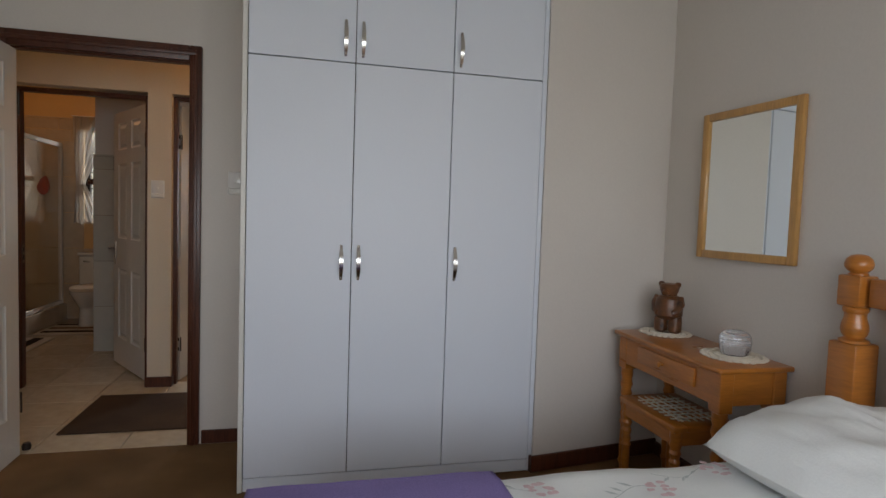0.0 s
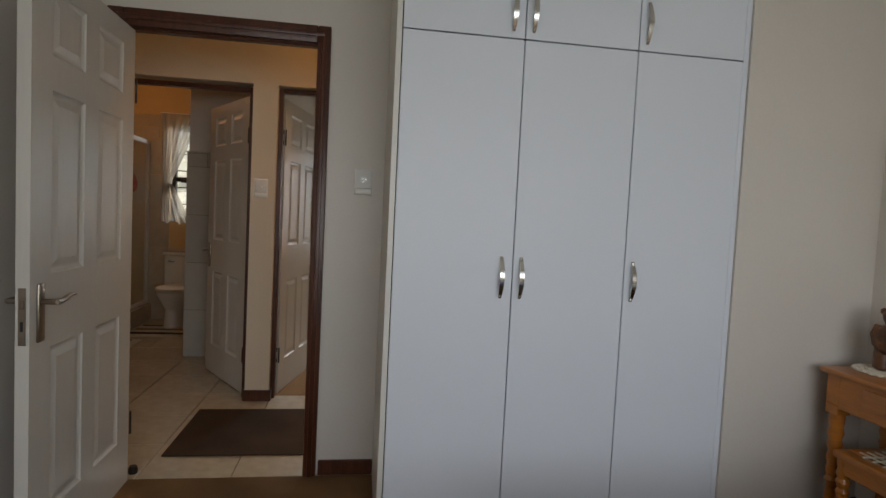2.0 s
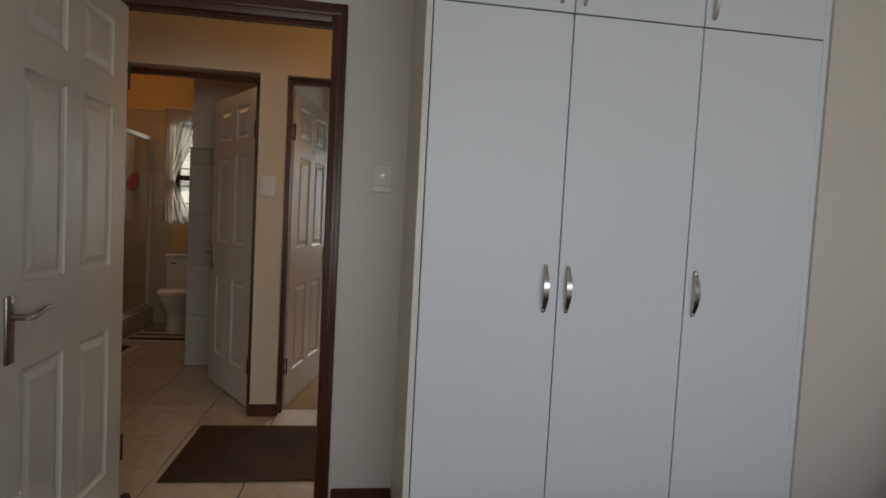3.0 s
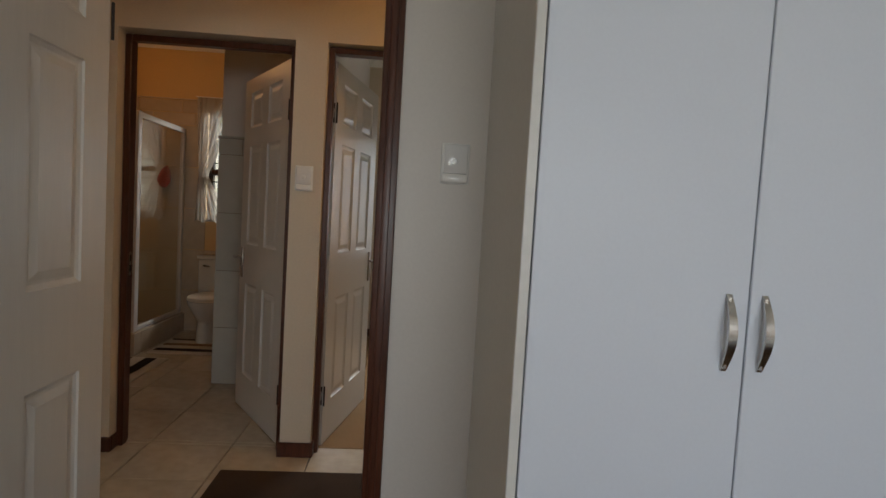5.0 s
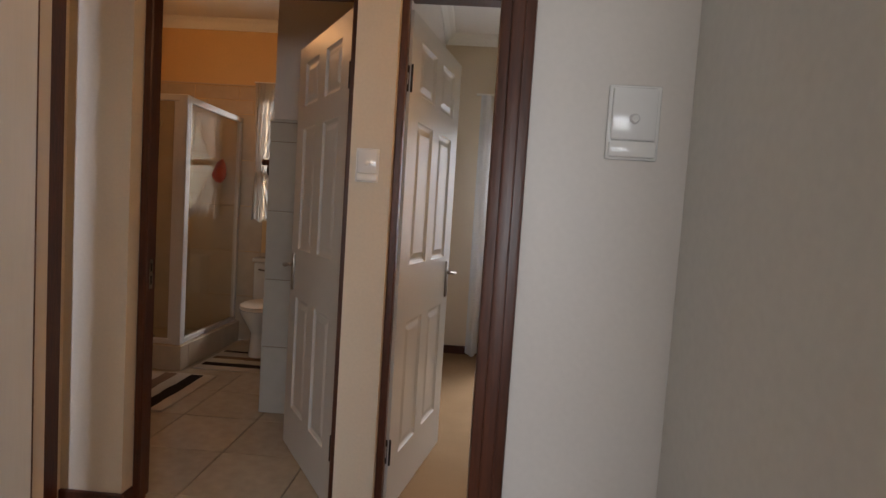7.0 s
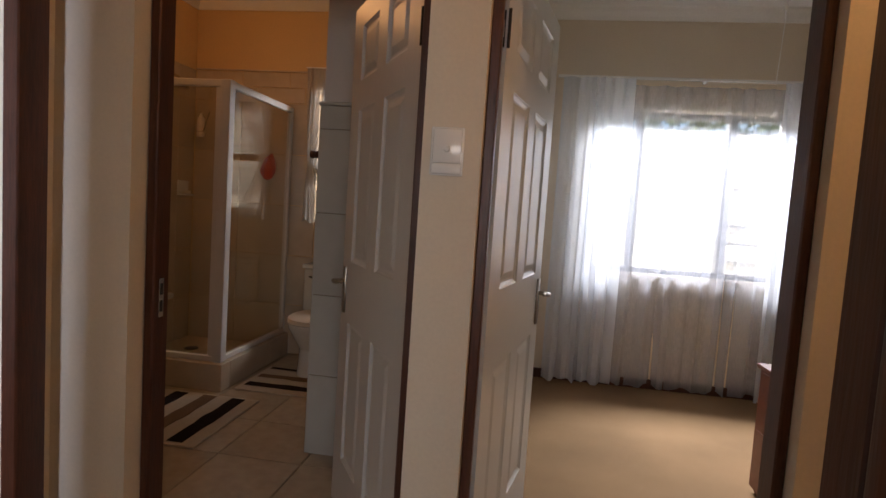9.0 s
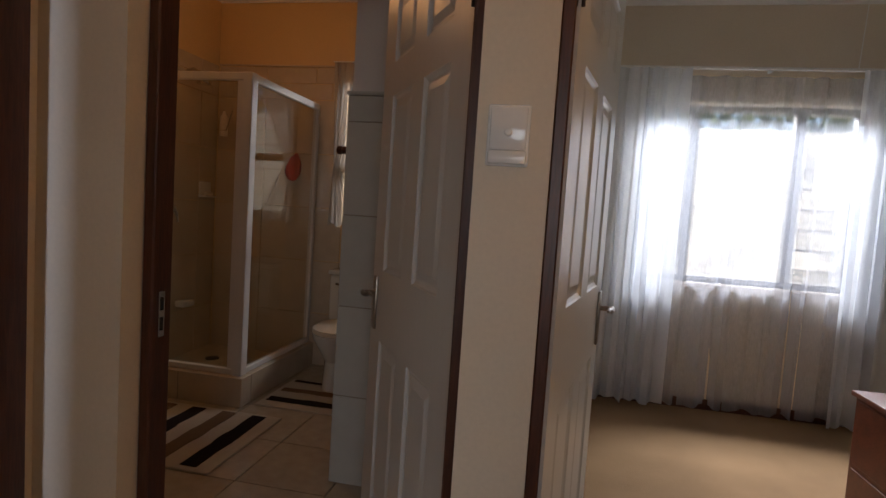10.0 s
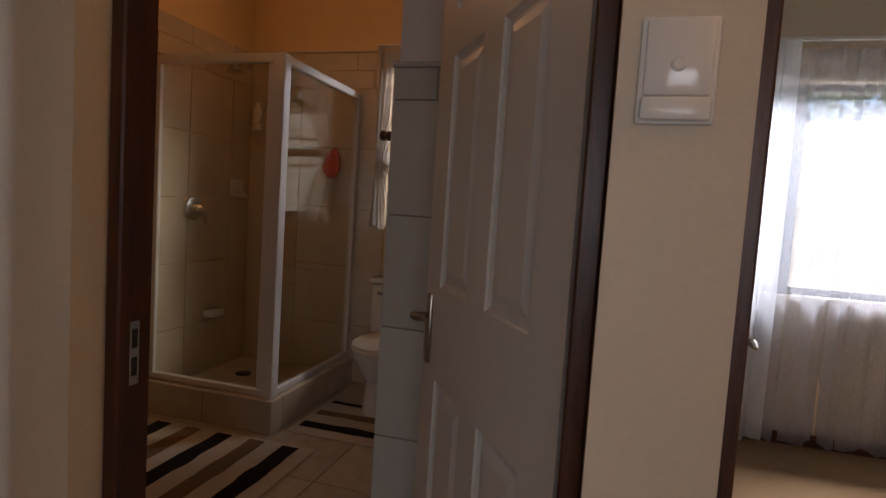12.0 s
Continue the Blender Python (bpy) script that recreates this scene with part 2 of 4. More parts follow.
def wall(name, pieces, mat, label):
    bm = bm_new()
    for p in pieces:
        box(bm, *p)
    return struct(name, bm, mat, label, "wall")


wall("wall_bedroom_north", [(-0.90, -0.665, 3.51, 3.61, 0, H), (0.246, 1.982, 3.51, 3.61, 0, H), (-0.665, 0.246, 3.51, 3.61, 2.10, H)], WALL, "cream painted plaster wall with a doorway")
# the wall beside the wardrobe runs slightly askew
bm = bm_new()
plan = [(1.982, 2.885), (2.77, 3.003), (2.77, 3.505), (1.982, 3.505)]
lo, hi = [bm.verts.new((x, y, 0)) for x, y in plan], [bm.verts.new((x, y, H)) for x, y in plan]
bm.faces.new(lo), bm.faces.new(hi)
for i in range(4):
    bm.faces.new((lo[i], lo[(i + 1) % 4], hi[(i + 1) % 4], hi[i]))
struct("wall_bedroom_alcove", bm, WALL, "cream painted plaster wall beside the wardrobe", "wall")
wall("wall_bedroom_east", [(2.77, 2.87, -1.4, 3.61, 0, H)], WALL, "cream painted plaster wall behind the bed")
wall("wall_bedroom_west", [(-0.90, -0.80, -1.4, 3.51, 0, H)], WALL, "cream painted plaster wall behind the open door")
wall("wall_bedroom_south", [(-0.80, -0.35, -1.4, -1.28, 0, H), (2.65, 2.77, -1.4, -1.28, 0, H), (-0.35, 2.65, -1.4, -1.28, 0, 0.9), (-0.35, 2.65, -1.4, -1.28, 2.32, H)], WALL, "cream painted plaster wall with a window opening")
wall("wall_passage_west", [(-1.51, -1.385, 2.0, 3.69, 0, H), (-1.51, -1.385, 4.50, 4.60, 0, H), (-1.51, -1.385, 3.69, 4.50, 2.10, H), (-1.385, -0.90, 3.51, 3.61, 0, H)], WARM, "cream wall with an open doorway at the end of the passage")
# unseen room, its window opening placed to steer daylight onto the passage wall
wall("wall_added_west_room", [(-3.6, -3.5, 2.0, 4.71, 0, H), (-3.5, -2.18, 2.0, 2.1, 0, H), (-1.55, -1.51, 2.0, 2.1, 0, H), (-2.18, -1.55, 2.0, 2.1, 0, 0.9), (-2.18, -1.55, 2.0, 2.1, 2.15, H), (-3.5, -2.76, 4.60, 4.71, 0, H)], WALL, "cream walls of an unseen room added past the passage")
struct("floor_added_west_room", box(bm_new(), -3.6, -1.45, 2.0, 4.60, -0.1, 0.001), CARPET, "brown fitted carpet", "carpet")
wall("wall_passage_east", [(1.6, 1.7, 3.61, 4.60, 0, H)], WARM, "cream wall at the end of the passage")
wall("wall_passage_north", [(-1.51, -1.132, 4.60, 4.71, 0, H), (-0.285, -0.128, 4.60, 4.71, 0, H), (0.705, 1.7, 4.60, 4.71, 0, H), (-1.132, -0.285, 4.60, 4.71, 2.104, H), (-0.128, 0.705, 4.60, 4.71, 2.104, H)], WARM, "cream painted passage wall with two doorways")
wall("wall_partition", [(-0.25, -0.15, 4.71, 7.54, 0, H)], WALL, "cream partition wall between bathroom and bedroom")
wall("wall_bathroom_north", [(-2.86, -1.69, 7.40, 7.54, 0, H), (-0.80, -0.25, 7.40, 7.54, 0, H), (-1.69, -0.80, 7.40, 7.54, 0, 1.12), (-1.69, -0.80, 7.40, 7.54, 2.24, H)], PEACH, "peach painted bathroom wall with a window")
wall("wall_bathroom_west", [(-2.86, -2.76, 4.60, 7.40, 0, H)], PEACH, "peach painted bathroom wall")
wall("wall_bathroom_south", [(-2.76, -1.51, 4.60, 4.71, 0, H)], PEACH, "peach painted bathroom wall")
wall("wall_bathroom_wing", [(-1.008, -0.25, 5.747, 5.847, 0, H)], WALL, "short wall screening the bathroom window")
wall("wall_room_north", [(-0.15, 0.44, 7.50, 7.66, 0, H), (1.84, 2.7, 7.50, 7.66, 0, H), (0.44, 1.84, 7.50, 7.66, 0, 0.88), (0.44, 1.84, 7.50, 7.66, 2.10, H)], WARM, "cream painted wall with a wide window")
wall("wall_room_east", [(2.6, 2.7, 4.71, 7.50, 0, H)], WARM, "cream painted plaster wall")

bm = box(bm_new(), -3.7, 3.0, -1.45, 7.68, H, H + 0.1)
tagged(new("ceiling", mesh(bm, "ceiling", CEIL)), "flat white painted ceiling", "ceiling", kind="structure")


def cornice(name, runs):
    """Coved strips along the tops of walls: x0, y0, x1, y1 and the inward side."""
    bm = bm_new()
    for x0, y0, x1, y1, nx, ny in runs:
        prof = [(0, -0.085), (0.012, -0.085), (0.022, -0.06), (0.045, -0.03), (0.075, -0.012), (0.085, 0), (0, 0)]
        a = [bm.verts.new((x0 + nx * d, y0 + ny * d, H + z)) for d, z in prof]
        b = [bm.verts.new((x1 + nx * d, y1 + ny * d, H + z)) for d, z in prof]
        for i in range(len(prof)):
            j = (i + 1) % len(prof)
            bm.faces.new((a[i], a[j], b[j], b[i]))
    return struct(name, bm, CEIL, "white coved ceiling cornice", "cornice")


cornice("trim_cornice_room", [(-0.15, 7.50, 2.6, 7.50, 0, -1), (2.6, 4.71, 2.6, 7.50, -1, 0), (-0.15, 4.71, -0.15, 7.50, 1, 0)])
cornice("trim_cornice_bathroom", [(-2.76, 7.40, -0.25, 7.40, 0, -1), (-2.76, 4.71, -2.76, 7.40, 1, 0)])
cornice("trim_cornice_bedroom", [(2.77, -1.28, 2.77, 2.99, -1, 0), (-0.8, 3.51, 0.545, 3.51, 0, -1)])

# floors
struct("floor_bedroom", box(bm_new(), -0.9, 2.87, -1.4, 3.495, -0.1, 0.0), CARPET, "brown fitted carpet", "carpet")
struct("floor_room", box(bm_new(), -0.15, 2.7, 4.715, 7.58, -0.1, 0.002), CARPET2, "tan fitted carpet", "carpet")
struct("floor_screed", box(bm_new(), -1.45, 1.7, 3.495, 4.715, -0.1, -0.012), GROUT, "dark grouted screed under the tiles", "floor")
bath_floor = struct("floor_bathroom", box(bm_new(), -2.86, -0.15, 4.715, 7.44, -0.1, -0.012), GROUT, "dark grouted screed under the tiles", "floor")
hall_floor = bpy.data.objects["floor_screed"]


# skirtings
def skirting(name, runs):
    bm = bm_new()
    for r in runs:
        box(bm, *r, 0.0, 0.075, 0.004, 1)
    return struct(name, bm, MAHOGANY, "dark stained timber skirting", "skirting")


skirting("baseboard_bedroom", [(0.282, 0.545, 3.494, 3.51), (2.754, 2.77, -1.28, 2.98), (-0.8, -0.71, 3.494, 3.51), (-0.8, -0.784, -1.28, 3.494)])
# skirting along the askew wall, with a short return at the wardrobe
bm = box(bm_new(), -0.016, 0.80, -0.016, 0.0, 0, 0.085, 0.004, 1)
box(bm, -0.016, -0.001, 0.0, 0.03, 0, 0.085, 0.003, 1)
sk = struct("baseboard_alcove", bm, MAHOGANY, "dark stained timber skirting", "skirting")
sk.matrix_world = pose(1.982, 2.885, 0, 0, 0, 8.5)
skirting("baseboard_passage", [(-1.383, -1.118, 4.584, 4.60), (-1.132, -1.118, 4.60, 4.665), (-0.297, -0.116, 4.584, 4.60), (-0.128, -0.116, 4.60, 4.645), (-0.297, -0.285, 4.60, 4.66), (0.695, 1.6, 4.584, 4.60)])
skirting("baseboard_room", [(-0.15, 2.6, 7.484, 7.50), (2.584, 2.6, 4.75, 7.484)])


# ---- doors ----
def panel_face(bm, w, h, y, sgn, rows, cols):
    """One face of a six panel leaf with moulded, raised panels."""
    xs = sorted({0, w, *[c for p in cols for c in p]})
    zs = sorted({0, h, *[c for p in rows for c in p]})

    def quad(a):
        bm.faces.new([bm.verts.new(v) for v in a])

    def ring(o, i):
        for k in range(4):
            quad((o[k], o[(k + 1) % 4], i[(k + 1) % 4], i[k]))

    def rect(x0, x1, z0, z1, d, dep):
        return [(x0 + d, y - sgn * dep, z0 + d), (x1 - d, y - sgn * dep, z0 + d), (x1 - d, y - sgn * dep, z1 - d), (x0 + d, y - sgn * dep, z1 - d)]

    for x0, x1 in zip(xs, xs[1:]):
        for z0, z1 in zip(zs, zs[1:]):
            if (x0, x1) in cols and (z0, z1) in rows:
                steps = [(0, 0), (0.004, 0.005), (0.014, 0.010), (0.022, 0.010), (0.045, 0.003)]
                rs = [rect(x0, x1, z0, z1, d, dep) for d, dep in steps]
                for o, i in zip(rs, rs[1:]):
                    ring(o, i)
                quad(rs[-1])
            else:
                quad(rect(x0, x1, z0, z1, 0, 0))


def leaf_mesh(w, h, t=0.04):
    bm = bm_new()
    a = w / 2 - 0.053
    cols = [(0.122, a), (w - a, w - 0.122)]
    rows = [(0.22, 0.785), (1.03, 1.625), (1.735, 1.945)]
    panel_face(bm, w, h, t, 1, rows, cols)
    panel_face(bm, w, h, 0.0, -1, rows, cols)
    for q in (((0, 0, 0), (0, t, 0), (0, t, h), (0, 0, h)), ((w, 0, 0), (w, t, 0), (w, t, h), (w, 0, h)), ((0, 0, 0), (w, 0, 0), (w, t, 0), (0, t, 0)), ((0, 0, h), (w, 0, h), (w, t, h), (0, t, h))):
        bm.faces.new([bm.verts.new(v) for v in q])
    bmesh.ops.remove_doubles(bm, verts=bm.verts[:], dist=0.0002)
    return bm


def lever(bm, x, y, z, side, way):
    """Back plate and curved lever on one side of a leaf."""
    y0, y1 = (y, y + 0.009) if side > 0 else (y - 0.009, y)
    box(bm, x - 0.019, x + 0.019, y0, y1, z - 0.13, z + 0.06, 0.004, 2)
    o = side * 0.05
    tube(bm, [(x, y, z), (x, y + o, z)], 0.009)
    tube(bm, [(x, y + o, z), (x + way * 0.02, y + o, z - 0.001), (x + way * 0.05, y + o, z + 0.002), (x + way * 0.085, y + o, z + 0.012), (x + way * 0.125, y + o, z + 0.010)], [0.010, 0.010, 0.009, 0.007, 0.005])
    return bm


def door_leaf(name, m, w, label, mirrored=False, h=2.032, zh=0.945):
    """A leaf hinged at its origin, running along +x with its faces at y 0 and 0.04."""
    d = thing(name, label, "door", m, kind="structure")
    part("leaf", leaf_mesh(w, h), DOORWHITE, d, smooth=False)
    part("door_handle", lever(bm_new(), w - 0.055, 0.04, zh, 1, -1), BRASSY, d, "dull nickel lever handle on a long plate")
    part("door_handle", lever(bm_new(), w - 0.055, 0.0, zh, -1, -1), BRASSY, d, "dull nickel lever handle on a long plate")
    lk = part("lock_plate", box(bm_new(), w, w + 0.003, 0.009, 0.031, zh - 0.13, zh + 0.05, 0.001, 1), BRASSY, d, "nickel mortice lock plate")
    part("latch", box(bm_new(), w + 0.003, w + 0.011, 0.014, 0.026, zh - 0.015, zh + 0.012, 0.003, 1), BRASSY, lk)
    # near-black patch on the plate for the shaded keyhole
    part("keyhole", box(bm_new(), w + 0.0032, w + 0.004, 0.016, 0.024, zh - 0.085, zh - 0.055), GAPSHADE, lk)
    for z in (0.22, 1.72):
        hb = bm_new()
        box(hb, -0.003, 0.0, 0.006, 0.036, z, z + 0.1)
        lathe(hb, [(0.0045, z - 0.003), (0.0045, z + 0.103)], -0.004, 0.046 if mirrored else -0.006, 10)
        hg = part("hinge", hb, DARK, d, "dark steel butt hinge")
        part("hinge_leaf", box(bm_new(), -0.0037, -0.0031, 0.0085, 0.030, z + 0.027, z + 0.073), DOORWHITE, hg, "painted middle of the hinge plate", False)
    return d


def frame_leaf(p, q):
    """Pose of a leaf whose origin edge is at p and which runs towards q."""
    a = math.degrees(math.atan2(q[1] - p[1], q[0] - p[0]))
    return pose(p[0], p[1], 0.012, 0, 0, a)


# the leaf swings into the bedroom; its y=0.04 face looks into the room
door_leaf("door_bedroom", frame_leaf((-0.612, 3.462), (-0.596, 2.66)), 0.80, "white six-panel door standing open into the bedroom", True)
door_leaf("door_bathroom", frame_leaf((-0.292, 4.738), (-0.705, 5.38)), 0.765, "white six-panel door standing open into the bathroom", True)
door_leaf("door_room", frame_leaf((-0.090, 4.72), (0.076, 5.50)), 0.80, "white six-panel door standing open into the next bedroom")


def door_frame(name, x0, x1, ztop, yf, yb, width, label, hinge_x=None, along_y=False):
    """Dark frame: x0, x1 the clear opening, yf front and yb back of the jambs."""
    d = thing(name, label, "door frame", kind="structure")
    def b(*a):
        if along_y:
            a = (a[2], a[3], a[0], a[1], a[4], a[5])
        return box(bm_new(), *a, 0.004, 1)
    ym = yf + 0.05
    part("jamb", b(x0 - width, x0, yf, ym, 0, ztop + width), MAHOGANY, d)
    part("jamb", b(x1, x1 + width, yf, ym, 0, ztop + width), MAHOGANY, d)
    part("head", b(x0, x1, yf, ym, ztop, ztop + width), MAHOGANY, d)
    if yb > ym:
        part("rebate", b(x0 - min(width, 0.034), x0 - 0.012, ym, yb, 0, ztop + 0.02), MAHOGANY, d)
        if hinge_x is None:
            part("rebate", b(x1 + 0.012, x1 + min(width, 0.034), ym, yb, 0, ztop + 0.02), MAHOGANY, d)
        part("rebate", b(x0, x1, ym, yb, ztop + 0.012, ztop + 0.03), MAHOGANY, d)
    return d


fb = thing("door_frame_bedroom", "dark stained moulded timber door frame", "door frame", kind="structure")
for x0, x1 in ((0.211, 0.272), (-0.700, -0.630)):
    part("architrave", box(bm_new(), x0, x1, 3.483, 3.51, 0, 2.152, 0.006, 2), MAHOGANY, fb)
    bd = 0.012
    part("moulding", box(bm_new(), (x0 + x1) / 2 - bd, (x0 + x1) / 2 + bd, 3.476, 3.484, 0, 2.105, 0.004, 2), MAHOGANY, fb)
part("architrave", box(bm_new(), -0.630, 0.211, 3.483, 3.51, 2.072, 2.152, 0.006, 2), MAHOGANY, fb)
part("moulding", box(bm_new(), -0.665, 0.246, 3.476, 3.484, 2.100, 2.124, 0.004, 2), MAHOGANY, fb)
part("jamb", box(bm_new(), 0.214, 0.246, 3.512, 3.56, 0, 2.065, 0.004, 1), MAHOGANY, fb)
part("jamb", box(bm_new(), -0.665, -0.645, 3.512, 3.56, 0, 2.065, 0.004, 1), MAHOGANY, fb)
part("head", box(bm_new(), -0.645, 0.214, 3.512, 3.56, 2.063, 2.10, 0.004, 1), MAHOGANY, fb)
part("strike_plate", box(bm_new(), 0.211, 0.214, 3.525, 3.55, 0.80, 0.98), BRASSY, fb, "small nickel strike plate")
door_frame("door_frame_bathroom", -1.098, -0.318, 2.06, 4.665, 4.755, 0.032, "dark stained timber door frame", hinge_x=-0.3)
door_frame("door_frame_room", -0.099, 0.676, 2.066, 4.645, 4.755, 0.029, "dark stained timber door frame")
door_frame("door_frame_passage", 3.695, 4.475, 2.05, -1.425, -1.375, 0.10, "dark stained timber door frame", along_y=True)
sb = thing("strike_plate", "nickel strike plate on the dark door frame", "strike plate", kind="structure")
part("plate", box(bm_new(), -1.0985, -1.0965, 4.69, 4.712, 0.885, 1.005, 0.0005, 1), CHROME, sb)
for z in (0.902, 0.955):
    # slots are near-black patches, coloured as shaded holes
    part("slot", box(bm_new(), -1.0967, -1.0957, 4.695, 4.707, z, z + 0.035), GAPSHADE, sb)


# ---- wardrobe ----
def bow_handle():
    bm = bm_new()
    n = 14
    pts = []
    for i in range(n + 1):
        a = i / n
        pts.append((a * 0.163, 0.004 + 0.026 * math.sin(math.pi * a)))
    secs = []
    for i, (z, d) in enumerate(pts):
        wd = 0.0055 + 0.004 * math.sin(math.pi * i / n)
        secs.append([bm.verts.new((-wd, -d, z)), bm.verts.new((wd, -d, z)), bm.verts.new((wd, -d + 0.005, z)), bm.verts.new((-wd, -d + 0.005, z))])
    for a, b in zip(secs, secs[1:]):
        for k in range(4):
            bm.faces.new((a[k], a[(k + 1) % 4], b[(k + 1) % 4], b[k]))
    bm.faces.new(secs[0]), bm.faces.new(secs[-1])
    for z in (0.012, 0.151):
        lathe(bm, [(0.006, z - 0.006), (0.006, z + 0.006)], 0, -0.006, 8)
    return bm


WF = 2.905
ward = thing("wardrobe", "tall white melamine built-in wardrobe with six doors", "wardrobe", pose(0, 0, 0))
part("side_panel", box(bm_new(), 0.546, 0.564, WF + 0.002, 3.508, 0, H - 0.004), EDGING, ward, "cream wardrobe side panel", False)
part("side_panel", box(bm_new(), 1.963, 1.980, WF + 0.002, 3.508, 0, H - 0.004), EDGING, ward, "cream wardrobe side panel", False)
part("edging", box(bm_new(), 0.545, 0.5665, WF - 0.014, WF + 0.002, 0, H - 0.004, 0.002, 1), EDGING, ward, "cream edging strip", False)
part("edging", box(bm_new(), 1.957, 1.981, WF - 0.010, WF + 0.002, 0, H - 0.004, 0.002, 1), MELAMINE, ward, "", False)
# solid block, coloured near-black so the door gaps read as shaded
part("carcass", box(bm_new(), 0.566, 1.961, WF + 0.008, 3.506, 0.0, H - 0.006), GAPSHADE, ward, "near-black block for the shade inside the wardrobe", False)
part("plinth", box(bm_new(), 0.568, 1.956, WF - 0.004, WF + 0.007, 0.0, 0.060, 0.002, 1), MELAMINE, ward, "white plinth board", False)
hm = mesh(bow_handle(), "handle", CHROME, True)
for x0, x1, hx in ((0.570, 1.035, 0.990), (1.039, 1.498, 1.069), (1.502, 1.954, 1.533)):
    for z0, z1, hz in ((0.068, 1.979, 0.985), (1.984, H - 0.01, 2.008)):
        dd = part("wardrobe_door", box(bm_new(), x0, x1, WF - 0.014, WF + 0.004, z0, z1, 0.002, 1), MELAMINE, ward, "", False)
        ho = new("handle", hm)
        ho.parent = dd
        ho.location = (hx, WF - 0.014, hz)
        ho["label"] = "curved chrome bow handle"


# ---- switches ----
def switch(name, m, label):
    s = thing(name, label, "light switch", m)
    part("plate", box(bm_new(), -0.038, 0.038, -0.010, 0.0, -0.030, 0.059, 0.004, 2), COVER, s)
    part("lower_plate", box(bm_new(), -0.040, 0.040, -0.013, 0.0, -0.059, -0.0305, 0.005, 2), PLASTIC, s)
    part("surround", box(bm_new(), -0.044, 0.044, -0.006, 0.0, -0.063, 0.063, 0.004, 2), PLASTIC, s)
    part("rocker", lathe(bm_new(), [(0.0085, -0.003), (0.0085, 0.003), (0.006, 0.006)], 0, 0, 16), PLASTIC, s, "small round rocker button", m=pose(0, -0.010, 0.006, 90, 0, 0))
    return s


switch("light_switch", pose(0.449, 3.51, 1.441), "white plastic light switch beside the wardrobe")
switch("light_switch", pose(-0.217, 4.60, 1.427), "white plastic light switch on the pier between doors")


# ---- bedroom furniture ----
def turned_leg(z0, z1, r):
    h = z1 - z0
    prof = [(0.55, 0), (0.62, 0.06), (0.9, 0.10), (0.7, 0.13), (0.78, 0.3), (0.7, 0.45), (0.95, 0.48), (0.7, 0.51), (0.9, 0.56), (0.7, 0.6), (0.95, 0.66), (0.7, 0.70), (1.0, 0.76), (0.8, 0.8), (1.05, 0.85), (0.85, 0.9), (1.0, 0.93), (1.0, 1.0)]
    return lathe(bm_new(), [(r * a, z0 + h * b) for a, b in prof], 0, 0, 18)


DX0, DX1, DY0, DY1, DZ = 2.41, 2.763, 2.10, 2.88, 0.735
desk = thing("dressing_table", "varnished pine dressing table with one drawer", "table")
part("tabletop", box(bm_new(), DX0, DX1, DY0, DY1, DZ - 0.022, DZ, 0.008, 3), PINE, desk)
part("apron_front", box(bm_new(), DX0 + 0.025, DX0 + 0.043, DY0 + 0.085, DY1 - 0.085, DZ - 0.16, DZ - 0.022, 0.002, 1), PINE, desk)
part("apron_side", box(bm_new(), DX0 + 0.085, DX1 - 0.07, DY0 + 0.03, DY0 + 0.048, DZ - 0.16, DZ - 0.022, 0.002, 1), PINE, desk)
part("apron_side", box(bm_new(), DX0 + 0.085, DX1 - 0.07, DY1 - 0.048, DY1 - 0.03, DZ - 0.16, DZ - 0.022, 0.002, 1), PINE, desk)
part("apron_back", box(bm_new(), DX1 - 0.04, DX1 - 0.02, DY0 + 0.085, DY1 - 0.085, DZ - 0.16, DZ - 0.022, 0.002, 1), PINE, desk)
dr = part("drawer", box(bm_new(), DX0 + 0.014, DX0 + 0.026, DY0 + 0.17, DY1 - 0.20, DZ - 0.122, DZ - 0.042, 0.004, 2), PINE, desk)
part("knob", lathe(bm_new(), [(0.008, 0), (0.006, 0.01), (0.013, 0.018), (0.012, 0.025), (0.004, 0.028)], 0, 0, 16), PINE, dr, "small turned wooden knob", m=pose(DX0 + 0.014, 2.483, DZ - 0.083, 0, -90, 0))
for x in (DX0 + 0.055, DX1 - 0.045):
    for y in (DY0 + 0.055, DY1 - 0.055):
        part("leg_block", box(bm_new(), x - 0.032, x + 0.032, y - 0.032, y + 0.032, DZ - 0.19, DZ - 0.022, 0.003, 1), PINE, desk)
        part("leg", turned_leg(0, DZ - 0.19, 0.030), PINE, desk, m=pose(x, y, 0))

stool = thing("stool", "pine stool with a woven rawhide seat under the table", "stool", pose(2.535, 2.525, 0))
SH, SX, SY = 0.43, 0.16, 0.22
for x0, x1, y0, y1 in ((-SX, -SX + 0.07, -SY, SY), (SX - 0.07, SX, -SY, SY), (-SX + 0.07, SX - 0.07, -SY, -SY + 0.075), (-SX + 0.07, SX - 0.07, SY - 0.075, SY)):
    part("seat_rail", box(bm_new(), x0, x1, y0, y1, SH - 0.03, SH, 0.008, 2), PINE, stool)
for x0, x1, y0, y1 in ((-SX + 0.012, -SX + 0.03, -SY + 0.03, SY - 0.03), (SX - 0.03, SX - 0.012, -SY + 0.03, SY - 0.03), (-SX + 0.03, SX - 0.03, -SY + 0.012, -SY + 0.03), (-SX + 0.03, SX - 0.03, SY - 0.03, SY - 0.012)):
    part("apron", box(bm_new(), x0, x1, y0, y1, SH - 0.09, SH - 0.03, 0.002, 1), PINE, stool)
